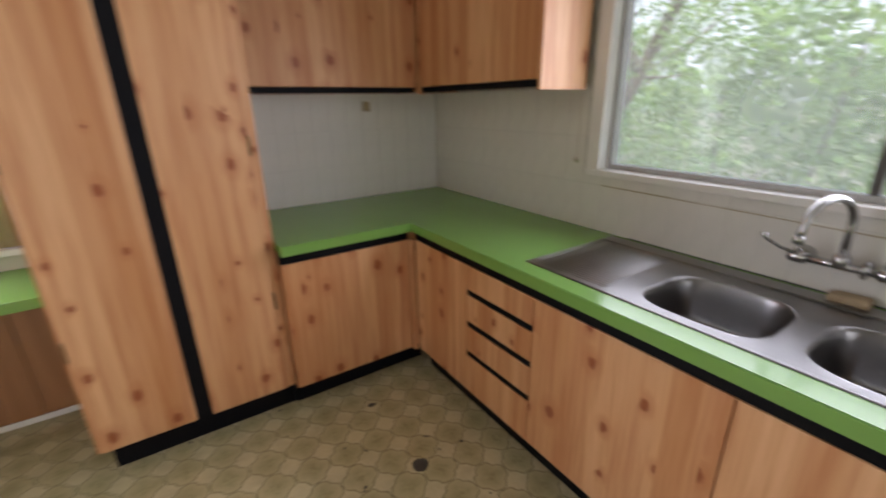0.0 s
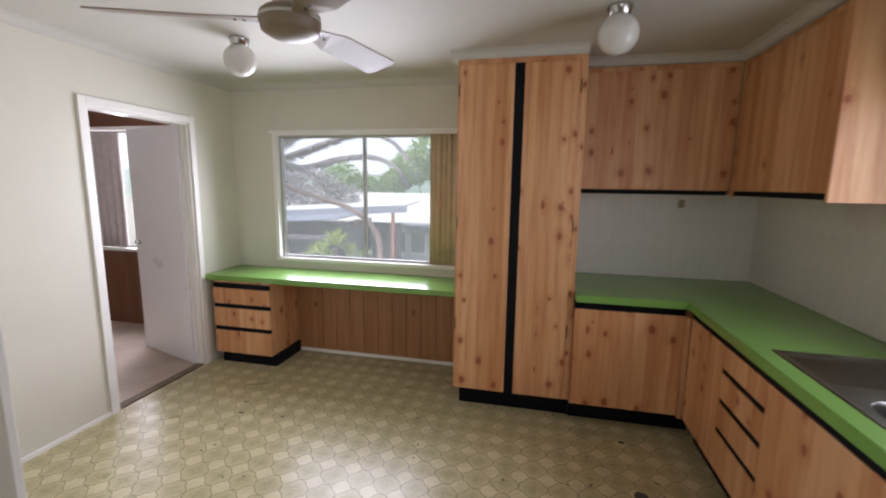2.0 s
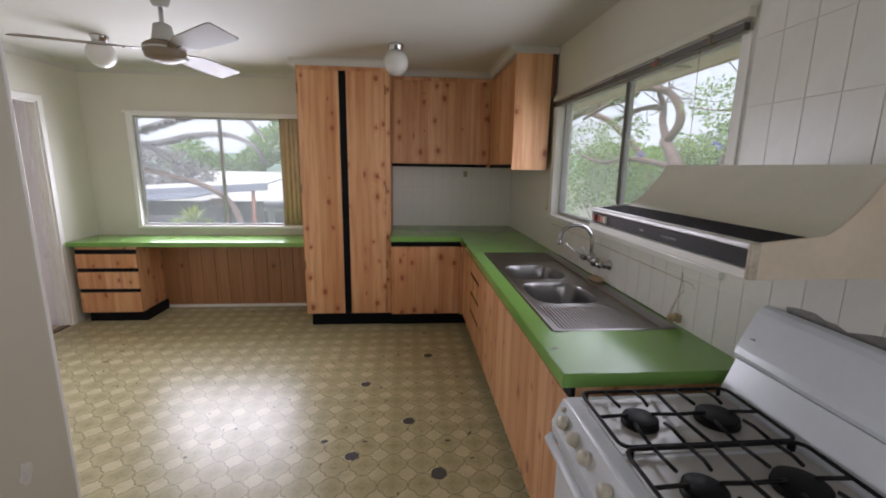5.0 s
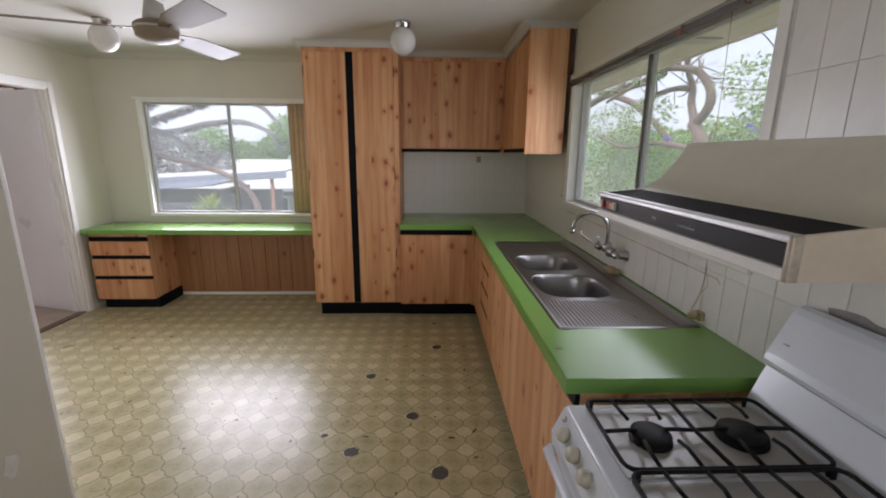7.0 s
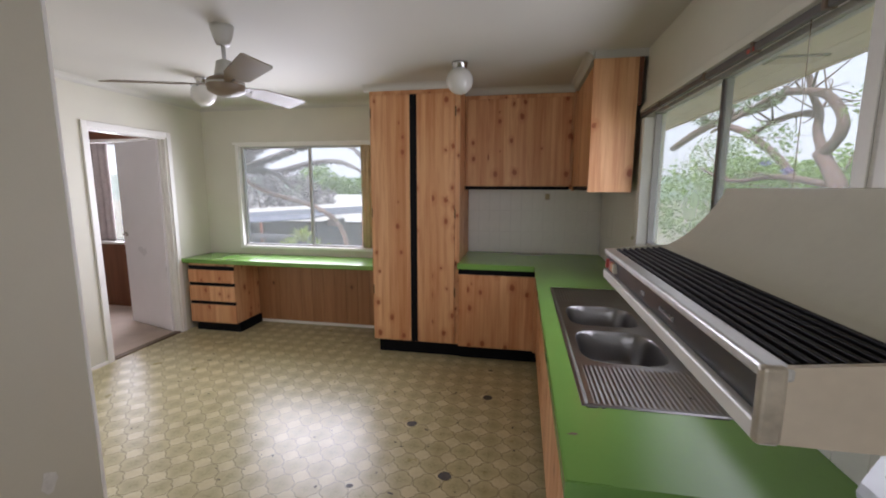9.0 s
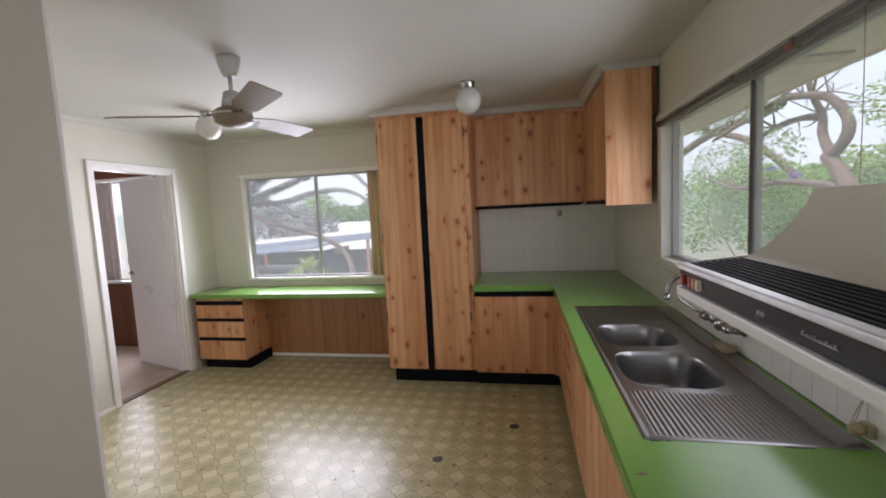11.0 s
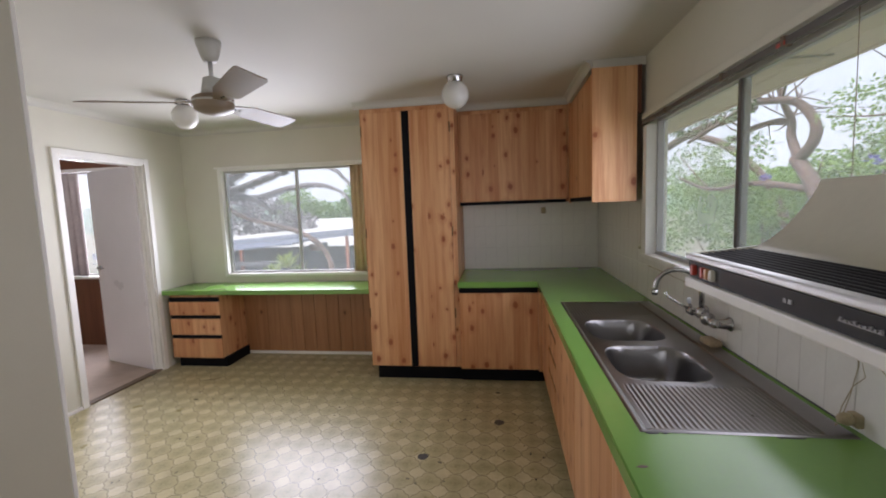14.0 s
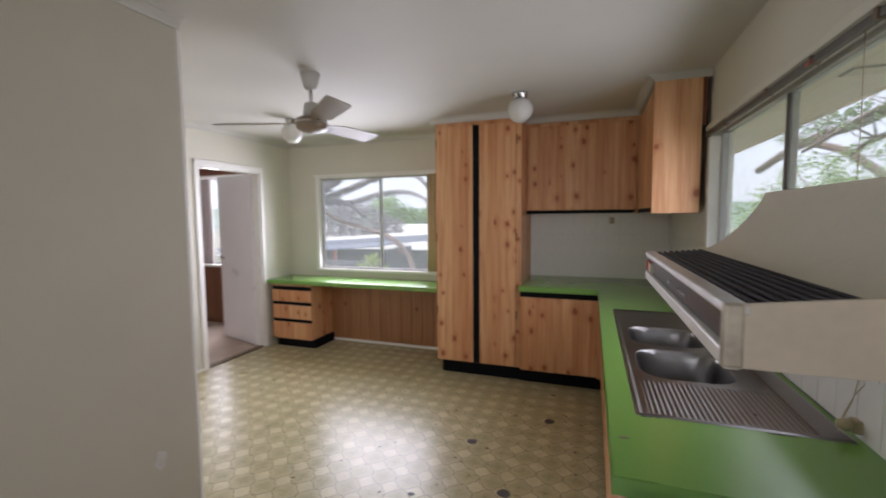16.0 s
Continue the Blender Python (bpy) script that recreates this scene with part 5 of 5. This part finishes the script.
bush("tree_row", (14, 8, -2.5), "row of green trees behind the hedge", [((13, 2, 1.2), (2.0, 3.2, 1.8)), ((14, 7.5, 0.8), (2.2, 3.0, 1.8)), ((13, -4, 1.0), (2.0, 3.4, 1.8)), ((14.5, 13, 0.8), (2.2, 3.2, 1.7)), ((13.5, 19, 1.0), (2.4, 3.0, 1.8))], 9000, 0.16, LEAF_A, 5, "trees")

# neighbour's house beyond the desk window
nb = thing("neighbour_house", (-6, 14, -2.5), "pale blue clad house with a white metal roof", "house")
part("wall", boxes((-9.0, 0.5, 13.0, 13.12, -2.5, 0.22)), HOUSEBLUE, nb)
part("wall", boxes((0.38, 0.5, 13.12, 20, -2.5, 0.22)), HOUSEBLUE, nb)
for i in range(12):
    part("weatherboard", boxes((-5.4, 0.5, 12.985, 12.9995, -2.4 + i * 0.215, -2.2 + i * 0.215), bevel=0.004), HOUSEBLUE, nb)
rf = bmesh.new()
box(rf, -14.0, 0.9, 12.45, 17.4, 0, 0.06)
for v in rf.verts:
    v.co.z += 0.20 + (v.co.y - 12.45) * 0.19
part("roof", rf, ROOFW, nb, "white low pitched metal roof")
part("gutter", boxes((-14.0, 0.9, 12.36, 12.44, 0.13, 0.23), bevel=0.01), ROOFB, nb, "grey gutter")
for x0, x1, z0, z1 in ((-4.64, -4.22, -0.80, 0.0), (-4.08, -3.52, -0.78, -0.02), (-2.6, -1.9, -0.8, 0.0)):
    w = part("window", boxes((x0, x1, 12.96, 12.982, z0, z1), bevel=0.004), TRIM, nb)
    part("pane", boxes((x0 + 0.04, x1 - 0.04, 12.95, 12.958, z0 + 0.04, z1 - 0.04)), DARKGLASS, w)
cp = thing("carport", (-6, 10.5, -2.5), "dark carport with blue grey metal roofs", "carport")


def tilted(x0, x1, y0, y1, zl, zr, rise, t, mat, name, label=""):
    bm = bmesh.new()
    box(bm, x0, x1, y0, y1, 0, t)
    for v in bm.verts:
        v.co.z += zl + (zr - zl) * (v.co.x - x0) / (x1 - x0) + rise * (v.co.y - y0) / (y1 - y0)
    return part(name, bm, mat, cp, label)


tilted(-13, -3.55, 10.9, 12.3, 0.36, 0.95, 0.09, 0.05, ROOFW, "upper_roof", "pale flat upper roof")
tilted(-13, -3.55, 10.85, 10.9, 0.17, 0.78, 0.0, 0.21, ROOFB, "fascia", "dark fascia board")
for i in range(40):
    x0 = -11 + i * 0.155
    if x0 < -4.45:
        tilted(x0, x0 + 0.15, 9.0, 10.6, 0.24 + (x0 + 11) * 0.07, 0.24 + (x0 + 11.15) * 0.07, 0.06, 0.03 + 0.012 * (i % 2), ROOFB, "roof_sheet")
part("back_wall", boxes((-12, -4.1, 12.0, 12.1, -2.5, 0.35)), DARKWALL, cp, "dark back wall")
part("side_wall", boxes((-5.2, -5.1, 10.0, 12.0, -2.5, 0.5)), DARKWALL, cp, "dark side wall")
for x in (-4.015, -7.6, -10.0):
    part("post", boxes((x - 0.045, x + 0.045, 10.93, 11.02, -2.5, 0.80 + min(0, (x + 4) * 0.07)), bevel=0.005), REDPOST, cp, "rust red post")
part("beam", boxes((-10.5, -5.0, 9.05, 9.13, 0.12, 0.235), bevel=0.004), DARKWALL, cp)
part("hanging_sign", boxes((-5.07, -4.75, 10.6, 10.63, 0.35, 0.55), bevel=0.004), PALMBARK, cp, "small brown board")

# palm
palm = thing("palm_tree", (-3.05, 7.5, -2.5), "leaning palm with arching grey fronds", "palm tree")
limb(palm, [(-3.0, 7.6, -2.6), (-3.05, 7.5, -0.6), (-3.07, 7.5, 0.0), (-3.14, 7.5, 0.48), (-3.4, 7.5, 0.84), (-3.85, 7.5, 1.10), (-4.4, 7.5, 1.26), (-5.2, 7.5, 1.5), (-5.9, 7.4, 1.95)], 0.062, 0.05, "trunk", PALMBARK, 12)


def frond(parent, pts, width, droop, seed):
    rr = random.Random(seed)
    c = curve(pts, 16)
    bm = tube(c, [0.016 * (1 - i / len(c)) + 0.005 for i in range(len(c))], 6)
    for i in range(2, len(c)):
        d = (c[i] - c[i - 1]).normalized()
        side = d.cross(Vector((0, 0, 1))).normalized()
        w = width * min(1, i / 8) * (1.15 - i / len(c) * 0.7)
        for s in (1, -1):
            for h in range(3):
                o = c[i - 1].lerp(c[i], h * 0.33)
                tip = o + side * (s * w * rr.uniform(0.45, 0.8)) + d * w * rr.uniform(0.5, 0.9) - Vector((0, 0, w * rr.uniform(droop * 0.5, droop * 1.2)))
                a = bm.verts.new(o - d * 0.018)
                b = bm.verts.new(o + d * 0.018)
                m1 = bm.verts.new(o.lerp(tip, 0.55) + d * 0.02 + Vector((0, 0, 0.03)))
                e = bm.verts.new(tip)
                bm.faces.new((a, b, m1))
                bm.faces.new((a, m1, e))
    return part("frond", bm, LEAF_D, parent)


frond(palm, [(-5.9, 7.4, 1.95), (-4.8, 7.5, 1.96), (-4.0, 7.5, 2.13), (-3.25, 7.5, 2.17), (-2.72, 7.5, 1.95), (-2.5, 7.5, 1.6)], 0.28, 0.5, 1)
frond(palm, [(-5.9, 7.3, 2.0), (-4.7, 6.6, 2.10), (-3.8, 6.5, 2.34), (-3.0, 6.5, 2.52), (-2.5, 6.5, 2.38), (-2.2, 6.5, 2.1)], 0.3, 0.4, 2)
frond(palm, [(-5.9, 7.4, 2.0), (-5.0, 6.8, 2.3), (-4.2, 6.6, 2.62), (-3.4, 6.5, 2.8), (-2.8, 6.4, 2.75)], 0.32, 0.4, 3)
frond(palm, [(-5.9, 7.4, 2.0), (-5.2, 7.0, 2.5), (-4.6, 6.8, 2.9), (-4.0, 6.7, 3.1)], 0.3, 0.5, 4)
frond(palm, [(-5.9, 7.4, 2.0), (-5.3, 7.3, 2.05), (-4.7, 7.3, 1.9), (-4.3, 7.3, 1.6)], 0.3, 0.5, 5)
frond(palm, [(-5.9, 7.4, 2.0), (-6.4, 7.2, 2.4), (-7.2, 7.1, 2.4), (-7.8, 7.0, 2.0)], 0.3, 0.5, 6)

# plant with pointed pale leaves near the window
spiky = thing("dracaena_plant", (-3.43, 6.2, -2.5), "yellow green plant with rosettes of pointed leaves", "plant")
rr = random.Random(3)
for hx, hy, hz, n, L in ((-3.44, 6.2, 0.45, 44, 0.42), (-3.72, 6.15, 0.30, 34, 0.34), (-3.18, 6.2, 0.30, 34, 0.34), (-3.5, 6.0, 0.26, 24, 0.3), (-3.98, 6.3, 0.27, 20, 0.25), (-2.9, 6.25, 0.27, 18, 0.22)):
    limb(spiky, [(hx * 0.5 - 1.71, 6.2, -2.55), (hx, hy, -0.8), (hx, hy, hz)], 0.035, 0.025, "stem", PALMBARK, 7)
    bm = bmesh.new()
    for k in range(n):
        az, el = rr.uniform(0, 6.28), rr.uniform(0.0, 1.35)
        d = Vector((math.cos(az) * math.cos(el), math.sin(az) * math.cos(el), math.sin(el)))
        s = Vector((-math.sin(az), math.cos(az), 0)) * 0.032
        o = Vector((hx, hy, hz))
        ln_ = L * rr.uniform(0.7, 1.05)
        a, b = bm.verts.new(o - s * 0.4), bm.verts.new(o + s * 0.4)
        c, e = bm.verts.new(o + d * ln_ * 0.55 + s), bm.verts.new(o + d * ln_ * 0.55 - s)
        t = bm.verts.new(o + d * ln_ - Vector((0, 0, ln_ * 0.18 * math.cos(el))))
        bm.faces.new((a, b, c, e))
        bm.faces.new((e, c, t))
    part("rosette", bm, LEAF_C, spiky)

bush("shrub", (-7.6, 12.5, -2.5), "grey purple shrub beside the carport", [((-7.9, 13.4, 1.3), (1.2, 0.8, 0.9)), ((-9.4, 13.2, 1.5), (1.2, 0.8, 1.0)), ((-6.9, 13.6, 1.0), (0.8, 0.6, 0.6))], 5000, 0.07, LEAF_D, 3, "shrub")
bush("leafy_tree", (-8.6, 18.5, -2.5), "rounded green garden tree behind the carport", [((-9.2, 18.2, 1.6), (1.1, 1.0, 1.2)), ((-8.4, 18.6, 1.2), (1.0, 1.0, 1.0))], 3500, 0.09, LEAF_A, 3, "tree")
bush("leafy_tree", (-4.5, 19.5, -2.5), "bright green tree rising behind the white roof", [((-5.9, 19.4, 2.4), (1.2, 1.2, 0.9)), ((-4.7, 19.6, 3.2), (1.4, 1.3, 1.2)), ((-3.4, 19.6, 3.3), (1.5, 1.3, 1.4)), ((-6.8, 19.5, 1.8), (0.9, 0.9, 0.6))], 7000, 0.11, LEAF_A, 4, "tree")
bush("leafy_tree", (-13, 31, -2.5), "dark conical tree in the far distance", [((-13.2, 31, 0.8), (1.6, 1.4, 1.3)), ((-11.6, 31, 0.9), (1.5, 1.4, 1.1))], 3500, 0.14, LEAF_B, 2, "tree")
# far wooded ridge
hv, hf = [], []
for i in range(81):
    a = radians(-60 + i * 3.0)
    h = 6.5 + 2.4 * noise.noise(Vector((i * 0.22, 0, 0))) + 0.8 * noise.noise(Vector((i * 0.9, 3, 0)))
    for r, z in ((150, -3), (230, h), (300, -3)):
        hv.append((-r * math.sin(a) , r * math.cos(a), z))
for i in range(80):
    for k in range(2):
        hf.append((i * 3 + k, i * 3 + k + 1, i * 3 + k + 4, i * 3 + k + 3))
hm = bpy.data.meshes.new("backdrop_hills")
hm.from_pydata(hv, [], hf)
hm.materials.append(HILL)
tagged(new("backdrop_hills", hm), "hazy green wooded hills on the horizon", "hills", kind="structure")

# ---- wall tiles, last ----
tile_meshes = {}


def tile(parent, axis, a0, a1, z0, z1):
    """One wall tile, 6 mm proud, with a 2 mm joint; alike tiles share a mesh."""
    w, h = round(a1 - a0 - 0.0017, 4), round(z1 - z0 - 0.0017, 4)
    if w < 0.01 or h < 0.01:
        return
    key = (axis, w, h)
    if key not in tile_meshes:
        d = (-w / 2, w / 2, -0.006, 0.004, -h / 2, h / 2) if axis == 0 else (-0.006, 0.004, -w / 2, w / 2, -h / 2, h / 2)
        bm = boxes(d)
        bm.edges.ensure_lookup_table()
        front = [e for e in bm.edges if all(v.co[1 if axis == 0 else 0] < -0.005 for v in e.verts)]
        bmesh.ops.bevel(bm, geom=front, offset=0.0010, segments=1, affect='EDGES')
        m = bpy.data.meshes.new("tile")
        bm.to_mesh(m)
        bm.free()
        m.materials.append(TILE)
        tile_meshes[key] = m
    ob = new("tile", tile_meshes[key])
    c = ((a0 + a1) / 2, (z0 + z1) / 2)
    j = random.uniform(-0.0006, 0.0006)
    ob.location = (c[0], YN - 0.004 + j, c[1]) if axis == 0 else (XR - 0.004 + j, c[0], c[1])
    ob.parent = parent


TW, THT = 0.1065, 0.2125
part("grout_bed", boxes((0.386, XR, YN - 0.0082, YN + 0.001, 0.9052, 1.545)), GROUT, wall_north)
part("grout_bed", boxes((XR - 0.0082, XR + 0.001, WE[1] + 0.031, YN - 0.011, 0.9052, 1.545), (XR - 0.0082, XR + 0.001, WE[0] - 0.031, WE[1] + 0.031, 0.9052, WE[2] - 0.031), (XR - 0.0082, XR + 0.001, YS + 0.5, WE[0] - 0.031, 0.9052, 2.18)), GROUT, wall_east)
x = 0.387
while x < XR - 0.012:
    for r in range(3):
        z0 = 0.9055 + r * THT
        tile(wall_north, 0, x, min(x + TW, XR - 0.011), z0, min(z0 + THT, 1.545))
    x += TW
k = 0
y = YN - 0.011
while y > YS + 0.5:
    y1, y0 = y, y - TW
    y -= TW
    for r in range(6):
        z0 = 0.9055 + r * THT
        z1 = z0 + THT
        if y0 > WE[1] + 0.031:
            if r < 3:
                tile(wall_east, 1, y0, y1, z0, min(z1, 1.545))
        elif y1 < WE[0] - 0.031:
            tile(wall_east, 1, y0, y1, z0, z1)
        else:
            if r == 0:
                tile(wall_east, 1, y0, y1, z0, z1)
            elif r == 1:
                tile(wall_east, 1, y0, y1, z0, WE[2] - 0.031)
